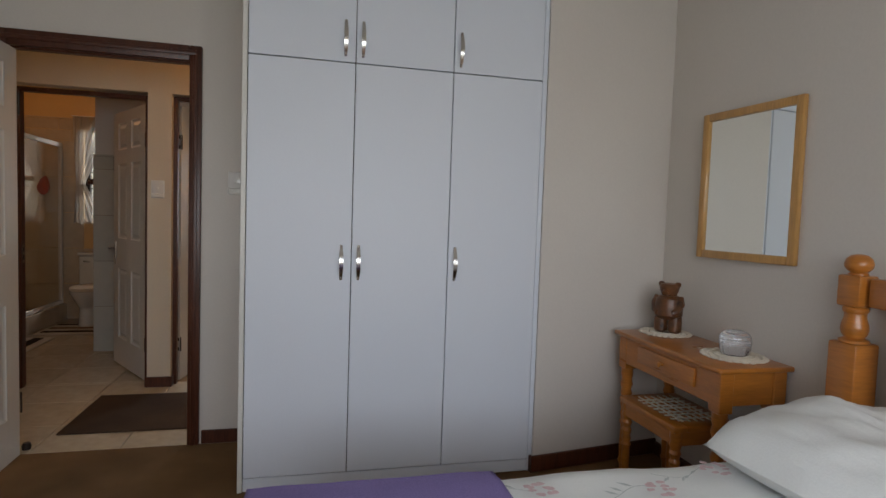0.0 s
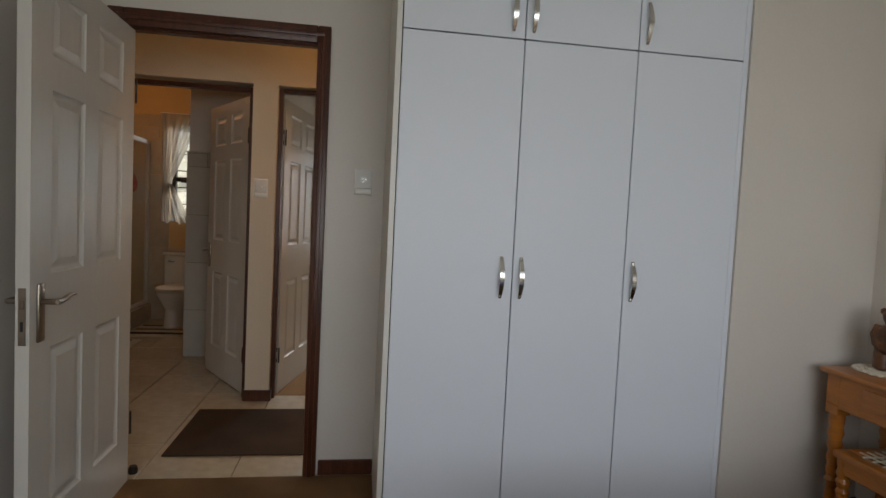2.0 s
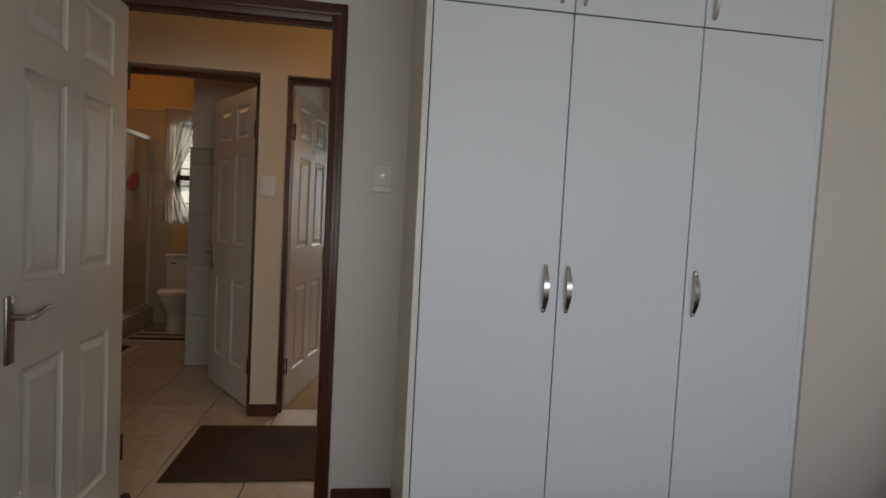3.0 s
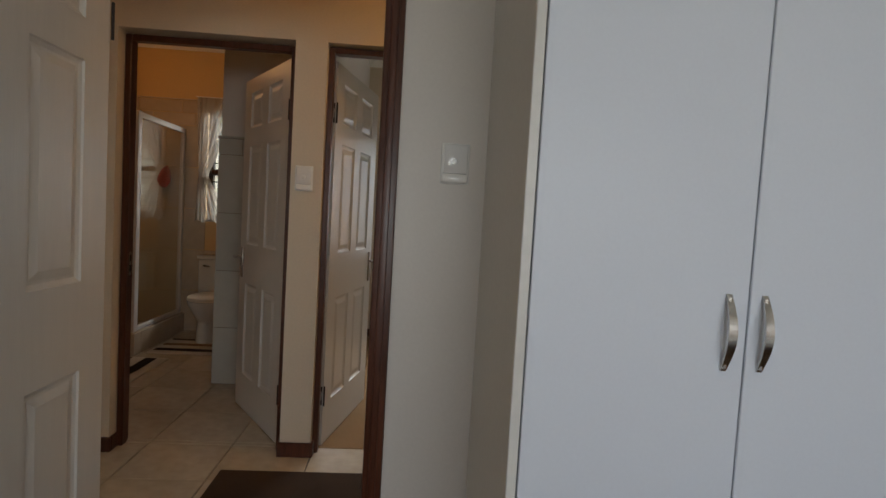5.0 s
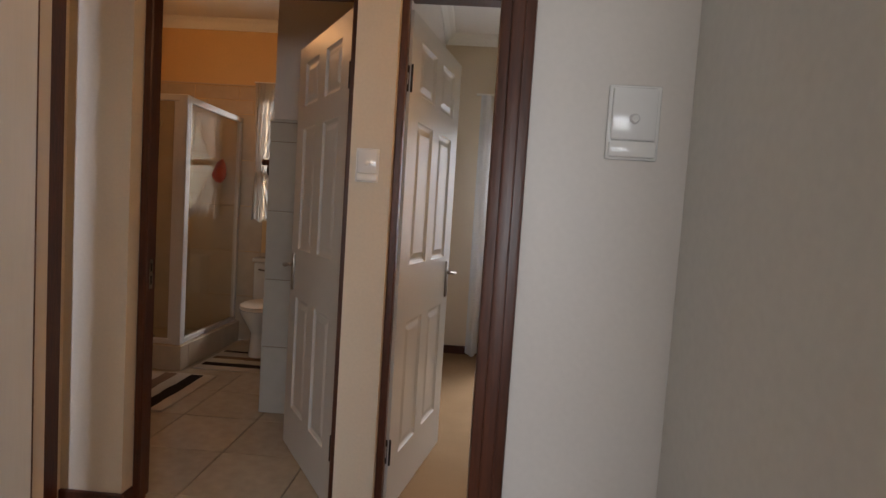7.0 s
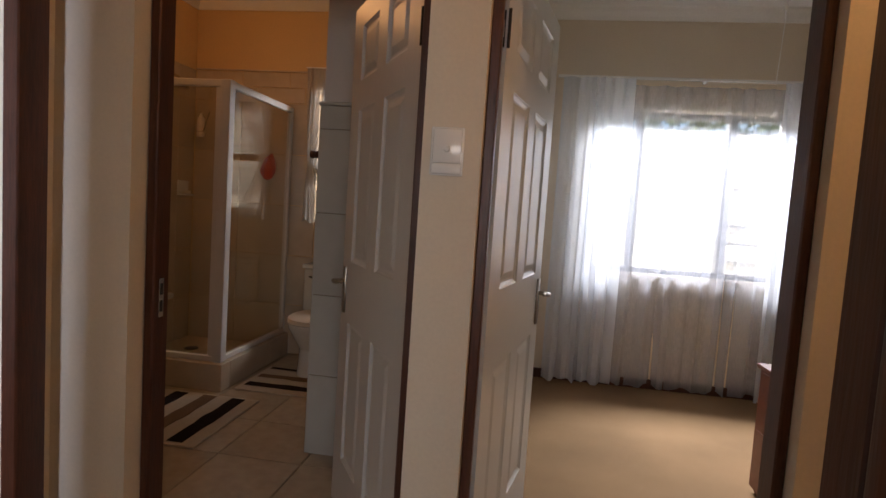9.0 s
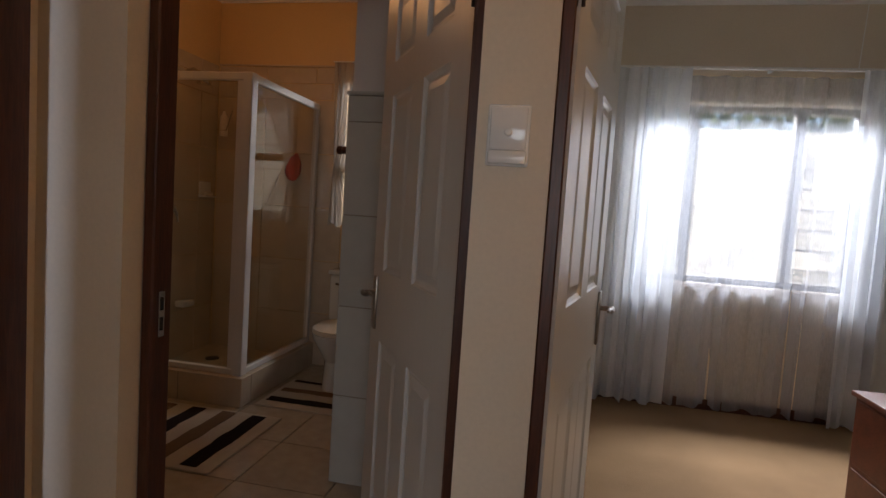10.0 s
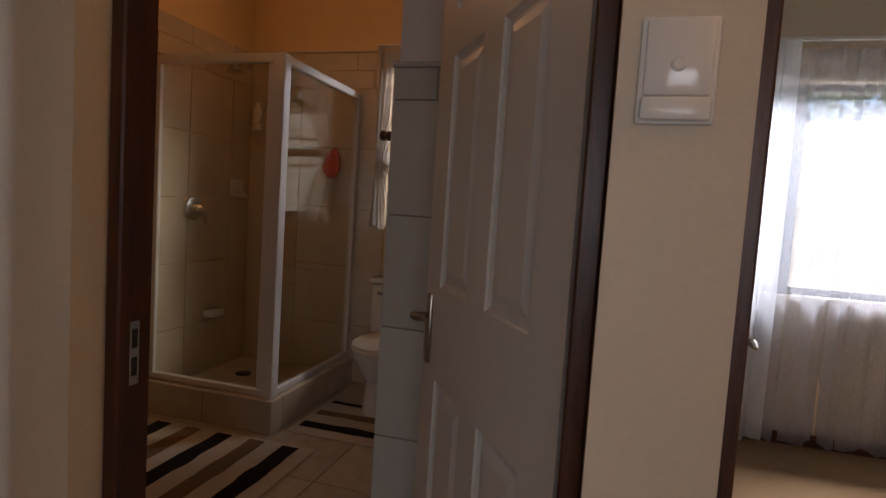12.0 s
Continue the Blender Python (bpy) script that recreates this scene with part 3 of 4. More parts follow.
for x in (-SX + 0.032, SX - 0.032):
    for y in (-SY + 0.032, SY - 0.032):
        part("leg", turned_leg(0, SH - 0.03, 0.026), PINE, stool, m=pose(x, y, 0))
for i in range(7):
    y = -SY + 0.092 + i * 0.042
    part("thong", tube(bm_new(), [(-SX + 0.045, y, SH + 0.003), (0, y + 0.004, SH - 0.002 + 0.004 * (i % 2)), (SX - 0.045, y, SH + 0.003)], 0.0035, 6), THONG, stool)
for i in range(6):
    x = -SX + 0.078 + i * 0.035
    part("thong", tube(bm_new(), [(x, -SY + 0.05, SH + 0.003), (x + 0.003, 0, SH + 0.003 - 0.004 * (i % 2)), (x, SY - 0.05, SH + 0.003)], 0.0035, 6), THONG, stool)


def doily(m, r, seed):
    bm = bm_new()
    n = 26
    rnd = random.Random(seed)
    for rr in (0.35, 0.6, 0.82):
        tube(bm, [(r * rr * math.cos(a * 2 * math.pi / 40), r * rr * math.sin(a * 2 * math.pi / 40), 0.003) for a in range(41)], r * 0.05, 5)
    for i in range(n):
        a = 2 * math.pi * i / n
        c, s = math.cos(a), math.sin(a)
        tube(bm, [(r * 0.3 * c, r * 0.3 * s, 0.003), (r * 0.85 * c, r * 0.85 * s, 0.003)], r * 0.03, 4)
        px, py = r * 0.9 * c, r * 0.9 * s
        tube(bm, [(px + r * 0.09 * math.cos(k * math.pi / 4), py + r * 0.09 * math.sin(k * math.pi / 4), 0.003 + rnd.random() * 0.003) for k in range(9)], r * 0.03, 4)
    lathe(bm, [(r * 0.4, 0.0005), (r * 0.4, 0.003)], 0, 0, 24)
    ob = solid("doily", bm, CROCHET, "round cream crocheted doily on the dressing table", "doily", "doilies on the table")
    ob.matrix_world = m
    return ob


doily(pose(2.632, 2.765, DZ), 0.128, 1)
doily(pose(2.628, 2.285, DZ), 0.132, 2)

# carved bear figure, one plain mesh
bm = bm_new()
lathe(bm, [(0.02, 0), (0.033, 0.01), (0.033, 0.07), (0.03, 0.09)], 0.0, -0.035, 16)
lathe(bm, [(0.02, 0), (0.033, 0.01), (0.033, 0.07), (0.03, 0.09)], 0.0, 0.035, 16)
lathe(bm, [(0.045, 0.07), (0.068, 0.09), (0.07, 0.14), (0.062, 0.175), (0.045, 0.19)], 0.0, 0.0, 20)
lathe(bm, [(0.034, 0.183), (0.038, 0.198), (0.046, 0.218), (0.049, 0.238), (0.042, 0.25), (0.02, 0.254)], 0.0, 0.0, 20)
for y in (-0.045, 0.045):
    lathe(bm, [(0.007, 0.232), (0.015, 0.24), (0.016, 0.253), (0.008, 0.26)], 0.0, y * 0.9, 12)
    tube(bm, [(0.0, y * 1.1, 0.182), (-0.012, y * 1.32, 0.15), (-0.035, y * 1.15, 0.115), (-0.055, y * 0.75, 0.105)], [0.022, 0.024, 0.021, 0.015], 10)
tube(bm, [(-0.035, 0, 0.212), (-0.058, 0, 0.207)], [0.022, 0.014], 10)
bear = solid("carved_figure", bm, CARVED, "carved dark wooden animal figure standing on a doily", "figurine")
bear.matrix_world = pose(2.645, 2.765, DZ + 0.006, 0, 0, 35)

jar = thing("glass_jar", "squat clear cut-glass jar with a domed lid", "jar", pose(2.632, 2.285, DZ + 0.007))
part("bowl", lathe(bm_new(), [(0.040, 0), (0.054, 0.006), (0.062, 0.03), (0.063, 0.05)], 0, 0, 16), GLASS, jar, "", False)
part("lid", lathe(bm_new(), [(0.064, 0.0515), (0.0645, 0.067), (0.060, 0.086), (0.047, 0.101), (0.026, 0.109), (0.010, 0.111)], 0, 0, 16), GLASS, jar, "domed glass lid", False)

mir = thing("wall_mirror", "rectangular mirror in a varnished pine frame", "mirror", pose(2.738, 2.395, 0, 0, 0, 4.3))
MY, MZ0, MZ1, MW = 0.268, 1.139, 1.829, 0.037
for y0, y1, z0, z1 in ((-MY, -MY + MW, MZ0, MZ1), (MY - MW, MY, MZ0, MZ1), (-MY + MW, MY - MW, MZ0, MZ0 + MW), (-MY + MW, MY - MW, MZ1 - MW, MZ1)):
    part("frame_rail", box(bm_new(), -0.013, 0.012, y0, y1, z0, z1, 0.006, 2), PINELIGHT, mir)
part("mirror_glass", box(bm_new(), 0.0, 0.008, -MY + MW - 0.003, MY - MW + 0.003, MZ0 + MW - 0.003, MZ1 - MW + 0.003), MIRROR, mir, "silvered mirror glass", False)

# bed
BZ = 0.535
BX, BY = -0.09, -0.183
bed = thing("bed", "varnished pine single bed with turned headboard posts", "bed")


def bed_post(y):
    pm = pose(2.695, y, 0)
    post = part("post", box(bm_new(), -0.053, 0.053, -0.053, 0.053, 0, 0.905, 0.010, 2), PINE, bed, m=pm)
    t = lathe(bm_new(), [(0.046, 0.905), (0.046, 0.913), (0.03, 0.921), (0.037, 0.930), (0.042, 0.948), (0.040, 0.968), (0.033, 0.99), (0.033, 1.005), (0.039, 1.013), (0.040, 1.022), (0.036, 1.029)], 0, 0, 22)
    part("turning", t, PINE, post)
    part("upper_block", box(bm_new(), -0.042, 0.042, -0.042, 0.042, 1.029, 1.138, 0.008, 2), PINE, post)
    part("finial", lathe(bm_new(), [(0.030, 1.138), (0.030, 1.143), (0.024, 1.147), (0.033, 1.153), (0.042, 1.165), (0.043, 1.178), (0.038, 1.194), (0.025, 1.206), (0.010, 1.210)], 0, 0, 22), PINE, post, "round turned ball finial")


bed_post(1.812)
bed_post(0.817)
part("top_rail", box(bm_new(), 2.675, 2.715, 0.87, 1.759, 1.032, 1.132, 0.012, 2), PINE, bed)
part("lower_rail", box(bm_new(), 2.675, 2.715, 0.87, 1.759, 0.40, 0.50, 0.008, 2), PINE, bed)
for i in range(5):
    y = 0.917 + i * 0.17
    part("slat", box(bm_new(), 2.685, 2.706, y, y + 0.085, 0.50, 1.032, 0.004, 1), PINE, bed)
part("side_rail", box(bm_new(), 0.76, 2.64, 1.772, 1.797, 0.22, 0.36, 0.006, 2), PINE, bed)
part("side_rail", box(bm_new(), 0.76, 2.64, 0.872, 0.897, 0.22, 0.36, 0.006, 2), PINE, bed)
for y in (0.897, 1.772):
    part("leg", box(bm_new(), 0.72, 0.80, y - 0.04, y + 0.04, 0, 0.36, 0.008, 2), PINE, bed)


def cloth(name, x0, x1, y0, y1, z, drop, mat, label, category, amp=0.01, seed=0, round_r=0.05):
    """Fabric laid over the bed with its sides hanging, uneven."""
    bm = bm_new()
    nx, ny = 44, 44
    g = []
    for i in range(nx + 1):
        row = []
        for j in range(ny + 1):
            x = x0 + (x1 - x0) * i / nx
            s = -drop + (y1 - y0 + 2 * drop) * j / ny
            if s < 0:
                y, zz = y0 - 0.012, z + s
            elif s > y1 - y0:
                y, zz = y1 + 0.012, z - (s - (y1 - y0))
            else:
                y, zz = y0 + s, z
                e = min(s, y1 - y0 - s)
                if e < round_r:
                    zz -= round_r * (1 - math.sqrt(max(0, 1 - (1 - e / round_r) ** 2))) * 0.6
            w = noise.noise(Vector((x * 4, y * 4 + seed, zz * 3))) * amp + noise.noise(Vector((x * 11, y * 9, seed))) * amp * 0.4
            row.append(bm.verts.new((x, y + (w if abs(zz - z) > round_r else 0), zz + (w if abs(zz - z) <= round_r else 0))))
        g.append(row)
    for i in range(nx):
        for j in range(ny):
            bm.faces.new((g[i][j], g[i + 1][j], g[i + 1][j + 1], g[i][j + 1]))
    ob = solid(name, bm, mat, label, category)
    s = ob.modifiers.new("thick", "SOLIDIFY")
    s.thickness, s.offset = 0.008, -1
    return ob


mat_bm = box(bm_new(), 0.74, 2.63, 0.877, 1.792, 0.33, BZ - 0.018, 0.05, 3)
solid("mattress", mat_bm, LINEN, "white mattress on the pine bed", "mattress")
duvet = cloth("duvet", 0.74, 2.62, 0.872, 1.797, BZ, 0.2, LINEN, "white duvet printed with pale pink flowers", "duvet", 0.012, 3)
thr = cloth("throw", 0.70, 1.395, 0.862, 1.809, BZ + 0.011, 0.23, THROW, "purple woven throw over the foot of the bed", "throw", 0.010, 7)


def pillow(m, label):
    bm = bm_new()
    n = 26
    tops, bots = [], []
    for i in range(n + 1):
        a, b = [], []
        for j in range(n + 1):
            u, v = 2 * i / n - 1, 2 * j / n - 1
            pin = 1 - 0.06 * (abs(u * v))
            f = max(0.0, (1 - abs(u) ** 3.2) * (1 - abs(v) ** 3.2)) ** 0.5
            w = noise.noise(Vector((u * 2.2, v * 2.2, 4))) * 0.03 + noise.noise(Vector((u * 7 + v * 3, v * 2.5, 9))) * 0.012
            x, y = u * 0.275 * pin, v * 0.365 * pin
            a.append(bm.verts.new((x, y, 0.085 + 0.13 * f + w * f)))
            b.append(bm.verts.new((x, y, 0.085 - 0.08 * f)))
        tops.append(a), bots.append(b)
    for i in range(n):
        for j in range(n):
            bm.faces.new((tops[i][j], tops[i + 1][j], tops[i + 1][j + 1], tops[i][j + 1]))
            bm.faces.new((bots[i][j], bots[i][j + 1], bots[i + 1][j + 1], bots[i + 1][j]))
    bmesh.ops.remove_doubles(bm, verts=bm.verts[:], dist=0.003)
    ob = solid("pillow", bm, LINEN, label, "pillow")
    ob.matrix_world = m
    return ob


pl = pillow(pose(2.395, 1.475, BZ + 0.006, 0, -7, 8), "plump white pillow with pale flower print")


def blossom(cx, cy, z, r, seed, parent):
    """A printed flower: flat petals lying on the cloth."""
    rnd = random.Random(seed)
    bm = bm_new()
    for k in range(11):
        a = k * 2.4 + rnd.uniform(-0.3, 0.3)
        q = r * rnd.uniform(0.35, 1.0)
        px, py = cx + q * math.cos(a), cy + q * math.sin(a)
        bm.faces.new([bm.verts.new((px + r * rnd.uniform(0.2, 0.38) * math.cos(b * math.pi / 4), py + r * rnd.uniform(0.14, 0.3) * math.sin(b * math.pi / 4), z + rnd.random() * 0.0006 + k * 0.0004)) for b in range(8)])
    return part("printed_flower", bm, FLOWER, parent, "pale pink printed flower", False)


def sprig(fx, fy, z, seed):
    """A flat printed stem with a few narrow leaves."""
    rnd = random.Random(seed + 40)
    bm = bm_new()
    pts = [Vector((fx - 0.02 - 0.022 * k, fy + 0.03 * math.sin(k * 0.5 + seed), z)) for k in range(10)]
    side = Vector((0, 0.0013, 0))
    for p, q in zip(pts, pts[1:]):
        bm.faces.new([bm.verts.new(v) for v in (p - side, q - side, q + side, p + side)])
    for k in (2, 4, 5, 7):
        a = rnd.choice((-1, 1)) * rnd.uniform(0.5, 1.1)
        d = Vector((-math.cos(a), math.sin(a), 0)) * rnd.uniform(0.03, 0.05)
        n = Vector((-d.y, d.x, 0)) * 0.14
        bm.faces.new([bm.verts.new(v + Vector((0, 0, 0.0003))) for v in (pts[k], pts[k] + d * 0.5 + n, pts[k] + d, pts[k] + d * 0.5 - n)])
    return bm


for i, (fx, fy) in enumerate(((1.48, 1.665), (1.82, 1.62), (2.07, 1.705), (1.85, 1.32), (1.60, 1.45))):
    blossom(fx, fy, BZ + 0.0135, 0.042, i, duvet)
    part("printed_stem", sprig(fx, fy, BZ + 0.0115, i), STEM, duvet, "thin grey printed stem")


# ---- bathroom ----
KX, KY = -1.86, 6.385
kerb = thing("shower_tray", "beige tiled shower tray with a raised kerb", "shower tray")
part("kerb_front", box(bm_new(), -2.758, KX, KY, KY + 0.11, 0.0, 0.18, 0.004, 1), BTILE, kerb)
part("kerb_side", box(bm_new(), KX - 0.11, KX, KY + 0.111, 7.39, 0.0, 0.18, 0.004, 1), BTILE, kerb)
part("tray", box(bm_new(), -2.758, KX - 0.111, KY + 0.111, 7.39, 0.0, 0.06), BTILE, kerb)
part("drain", lathe(bm_new(), [(0.05, 0.06), (0.05, 0.065), (0.03, 0.066)], -2.50, 7.05, 20), DARK, kerb, "round dark floor drain")
for x in (-2.29,):
    part("joint", box(bm_new(), x, x + 0.005, KY - 0.0015, KY + 0.01, 0.005, 0.175), WGROUT, kerb)

shw = thing("shower_enclosure", "framed glass corner shower enclosure with white posts", "shower")
GX, GY, G0, G1 = -1.915, 6.445, 0.181, 1.99


def bar(x0, x1, y0, y1, z0, z1, name="rail"):
    return part(name, box(bm_new(), x0, x1, y0, y1, z0, z1, 0.004, 1), ALU, shw)


bar(GX - 0.035, GX + 0.03, GY - 0.03, GY + 0.035, G0, G1, "corner_post")
bar(-2.755, GX - 0.036, GY - 0.018, GY + 0.018, G1 - 0.045, G1)
bar(-2.755, GX - 0.036, GY - 0.018, GY + 0.018, G0, G0 + 0.035)
bar(-2.755, -2.70, GY - 0.018, GY + 0.018, G0 + 0.036, G1 - 0.046, "wall_post")
bar(GX - 0.075, GX - 0.037, GY - 0.015, GY + 0.015, G0 + 0.036, G1 - 0.046, "door_stile")
bar(-2.699, -2.665, GY - 0.015, GY + 0.015, G0 + 0.036, G1 - 0.046, "door_stile")
bar(GX - 0.018, GX + 0.018, GY + 0.036, 7.385, G1 - 0.045, G1)
bar(GX - 0.018, GX + 0.018, GY + 0.036, 7.385, G0, G0 + 0.035)
bar(GX - 0.018, GX + 0.018, 7.35, 7.385, G0 + 0.036, G1 - 0.046, "wall_post")
part("glass_door", box(bm_new(), -2.664, GX - 0.076, GY - 0.003, GY + 0.003, G0 + 0.036, G1 - 0.046), SHOWERGLASS, shw, "faintly tinted glass door", False)
part("glass_side", box(bm_new(), GX - 0.003, GX + 0.003, GY + 0.037, 7.349, G0 + 0.036, G1 - 0.046), SHOWERGLASS, shw, "faintly tinted fixed glass panel", False)

tap = thing("shower_mixer", "chrome shower mixer on the tiled wall", "tap", pose(-2.744, 6.81, 1.15, 0, 90, 0))
part("rose_plate", lathe(bm_new(), [(0.075, 0), (0.072, 0.012), (0.04, 0.02)], 0, 0, 22), CHROME, tap)
part("body", lathe(bm_new(), [(0.03, 0.018), (0.032, 0.06), (0.02, 0.075)], 0, 0, 16), CHROME, tap)
part("lever", tube(bm_new(), [(0, 0, 0.06), (0.03, 0.01, 0.085), (0.09, 0.015, 0.09)], [0.012, 0.01, 0.007]), CHROME, tap)
sh = thing("wall_shower", "chrome shower head on a bent arm", "shower head")
part("arm", tube(bm_new(), [(-2.758, 7.0, 2.13), (-2.70, 7.0, 2.145), (-2.62, 7.0, 2.11)], 0.010), CHROME, sh)
part("rose", lathe(bm_new(), [(0.012, 2.11), (0.03, 2.075), (0.05, 2.045), (0.048, 2.038)], -2.61, 7.0, 18), CHROME, sh)
sd = thing("soap_dish", "pale ceramic soap dish on the shower wall", "soap dish")
part("dish", box(bm_new(), -2.746, -2.68, 7.17, 7.30, 1.24, 1.255, 0.005, 2), CERAMIC, sd)
part("back", box(bm_new(), -2.746, -2.73, 7.17, 7.30, 1.256, 1.36, 0.005, 2), CERAMIC, sd)
part("soap", box(bm_new(), -2.725, -2.685, 7.20, 7.27, 1.256, 1.28, 0.01, 2), SOAP, sd)
ft = thing("foot_rest", "pale ceramic corner foot rest in the shower", "foot rest")
part("ledge", box(bm_new(), -2.746, -2.66, 6.93, 7.06, 0.435, 0.485, 0.018, 2), CERAMIC, ft)
rk = thing("bottle_rack", "pale bottle hanging in a wire rack", "rack")
part("bottle", lathe(bm_new(), [(0.028, 1.72), (0.03, 1.74), (0.03, 1.86), (0.012, 1.89), (0.012, 1.91)], -2.66, 7.33, 14), SOAP, rk)
part("wire", tube(bm_new(), [(-2.70, 7.38, 1.93), (-2.70, 7.30, 1.76), (-2.62, 7.30, 1.76), (-2.62, 7.38, 1.93)], 0.004, 6), CHROME, rk)
bm = bm_new()
bmesh.ops.create_icosphere(bm, subdivisions=3, radius=1.0)
for v in bm.verts:
    k = 1 + 0.16 * noise.noise(v.co * 2.2) + 0.05 * noise.noise(v.co * 8)
    taper = 1 - 0.35 * v.co.z * (1 if v.co.z > 0 else 0.5)
    v.co = Vector((v.co.x * 0.035 * k, v.co.y * 0.06 * k * taper, v.co.z * 0.11 * k))
sp = solid("bath_sponge", bm, REDCLOTH, "red bath sponge hanging on the shower wall", "sponge")
sp.matrix_world = pose(-2.07, 7.345, 1.51, 0, 18, 90)

toilet = thing("toilet", "white ceramic toilet with a closed seat", "toilet", pose(-1.48, 7.39, 0))


def oval(bm, rings, cy):
    """Stacks egg-shaped rings: half width, half length, centre shift, z."""
    out = []
    for a, b, s, z in rings:
        out.append([bm.verts.new((a * math.cos(k * math.pi / 14), cy + s + b * math.sin(k * math.pi / 14), z)) for k in range(28)])
    for p, q in zip(out, out[1:]):
        for k in range(28):
            bm.faces.new((p[k], p[(k + 1) % 28], q[(k + 1) % 28], q[k]))
    bm.faces.new(list(reversed(out[0]))), bm.faces.new(out[-1])
    return bm


part("pedestal", oval(bm_new(), [(0.11, 0.2, 0.02, 0), (0.105, 0.19, 0.02, 0.05), (0.10, 0.17, 0.02, 0.2), (0.14, 0.2, 0.0, 0.28), (0.18, 0.235, -0.01, 0.36), (0.185, 0.24, -0.01, 0.39)], -0.40), CERAMIC, toilet)
part("seat", oval(bm_new(), [(0.185, 0.235, 0, 0.391), (0.19, 0.24, 0, 0.397), (0.187, 0.238, 0, 0.409)], -0.40), SOAP, toilet, "cream toilet seat")
part("lid", oval(bm_new(), [(0.185, 0.235, 0, 0.413), (0.188, 0.238, 0, 0.42), (0.17, 0.22, 0, 0.432)], -0.40), SOAP, toilet, "cream closed toilet lid")
part("cistern", box(bm_new(), -0.20, 0.20, -0.18, -0.002, 0.40, 0.74, 0.025, 3), CERAMIC, toilet)
part("cistern_lid", box(bm_new(), -0.21, 0.21, -0.19, -0.001, 0.741, 0.775, 0.01, 2), CERAMIC, toilet)
part("flush_handle", tube(bm_new(), [(-0.14, -0.18, 0.68), (-0.14, -0.2, 0.68), (-0.08, -0.205, 0.672)], 0.008), CHROME, toilet, "chrome flush lever")


def rug(name, x0, x1, y0, y1, stripes, along, label):
    r = thing(name, label, "rug")
    bm = box(bm_new(), x0, x1, y0, y1, 0.001, 0.013, 0.004, 1)
    part("surface", bm, RUGBASE, r, smooth=False)
    for a, b, m in stripes:
        bm = bm_new()
        n = 16
        lo, hi = (y0 + 0.03, y1 - 0.03) if along == "y" else (x0 + 0.03, x1 - 0.03)
        up, dn = [], []
        for i in range(n + 1):
            s = lo + (hi - lo) * i / n
            j = noise.noise(Vector((s * 9, a * 20, 1))) * 0.006
            wd = 0.006 if 0.4 < i / n < 0.6 else 0.0
            for lst, c in ((dn, a + j - wd), (up, b + j + wd)):
                lst.append(((c, s) if along == "y" else (s, c)))
        top = [(bm.verts.new((*p, 0.0165)), bm.verts.new((*q, 0.0165))) for p, q in zip(dn, up)]
        for p, q in zip(top, top[1:]):
            bm.faces.new((p[0], q[0], q[1], p[1]))
        r2 = bmesh.ops.extrude_face_region(bm, geom=bm.faces[:])
        for v in r2["geom"]:
            if isinstance(v, bmesh.types.BMVert):
                v.co.z -= 0.006
        part("stripe", bm, RUGDARK if m else RUGTAN, r, "dark brown woven stripe" if m else "tan woven stripe", False)
    return r


rug("bath_rug", -2.56, -1.55, 5.61, 6.31, [(-2.475, -2.39, 1), (-2.29, -2.205, 0), (-2.10, -2.015, 1), (-1.905, -1.82, 0), (-1.715, -1.63, 1)], "y", "cream bath rug with dark and tan stripes before the shower")
rug("toilet_rug", -1.81, -1.15, 6.46, 6.98, [(6.54, 6.61, 1), (6.73, 6.79, 0), (6.925, 6.96, 1)], "x", "cream rug with dark and tan stripes before the toilet")


# ---- windows and curtains ----
def window(name, x0, x1, z0, z1, y, depth, posts, bars, label, mat, transom=None):
    w = thing(name, label, "window", kind="structure")
    t = 0.045
    for a in ((x0, x0 + t, z0, z1), (x1 - t, x1, z0, z1), (x0 + t, x1 - t, z0, z0 + t), (x0 + t, x1 - t, z1 - t, z1)):
        part("window_frame", box(bm_new(), a[0], a[1], y, y + depth, a[2], a[3], 0.004, 1), mat, w)
    for p in posts:
        part("mullion", box(bm_new(), p - 0.03, p + 0.03, y, y + depth, z0 + t, z1 - t, 0.004, 1), mat, w)
    if transom:
        part("transom", box(bm_new(), x0 + t, x1 - t, y - 0.01, y + depth * 0.8, transom - 0.025, transom + 0.025, 0.004, 1), mat, w)
    for b0, b1, n in bars:
        for i in range(n):
            z = z0 + (z1 - z0) * (i + 1) / (n + 1)
            part("burglar_bar", tube(bm_new(), [(b0, y - 0.012, z), (b1, y - 0.012, z)], 0.006, 6), mat, w)
    edges = [x0 + t, *posts, x1 - t]
    for a, b in zip(edges, edges[1:]):
        p = part("pane", box(bm_new(), a, b, y + depth * 0.45, y + depth * 0.45 + 0.004, z0 + t, z1 - t), PANE, w, smooth=False)
        p.visible_shadow = False
    part("window_sill", box(bm_new(), x0 - 0.03, x1 + 0.03, y - 0.05, y + depth, z0 - 0.03, z0, 0.006, 1), CEIL, w)
    return w


window("window_1", 0.44, 1.84, 0.88, 2.10, 7.57, 0.06, (0.795, 1.46), ((0.48, 0.765, 8), (1.49, 1.80, 8)), "grey framed three-part window with bars behind sheer curtains", WINWOOD)
window("window_2", -1.69, -0.80, 1.12, 2.24, 7.45, 0.06, (-1.25,), ((-1.65, -1.28, 5),), "small bathroom window with a dark frame", DARK, 1.585)
window("window_3", -0.35, 2.65, 0.9, 2.32, -1.36, 0.06, (0.65, 1.65), (), "wide bedroom window with a pale frame", ALU)


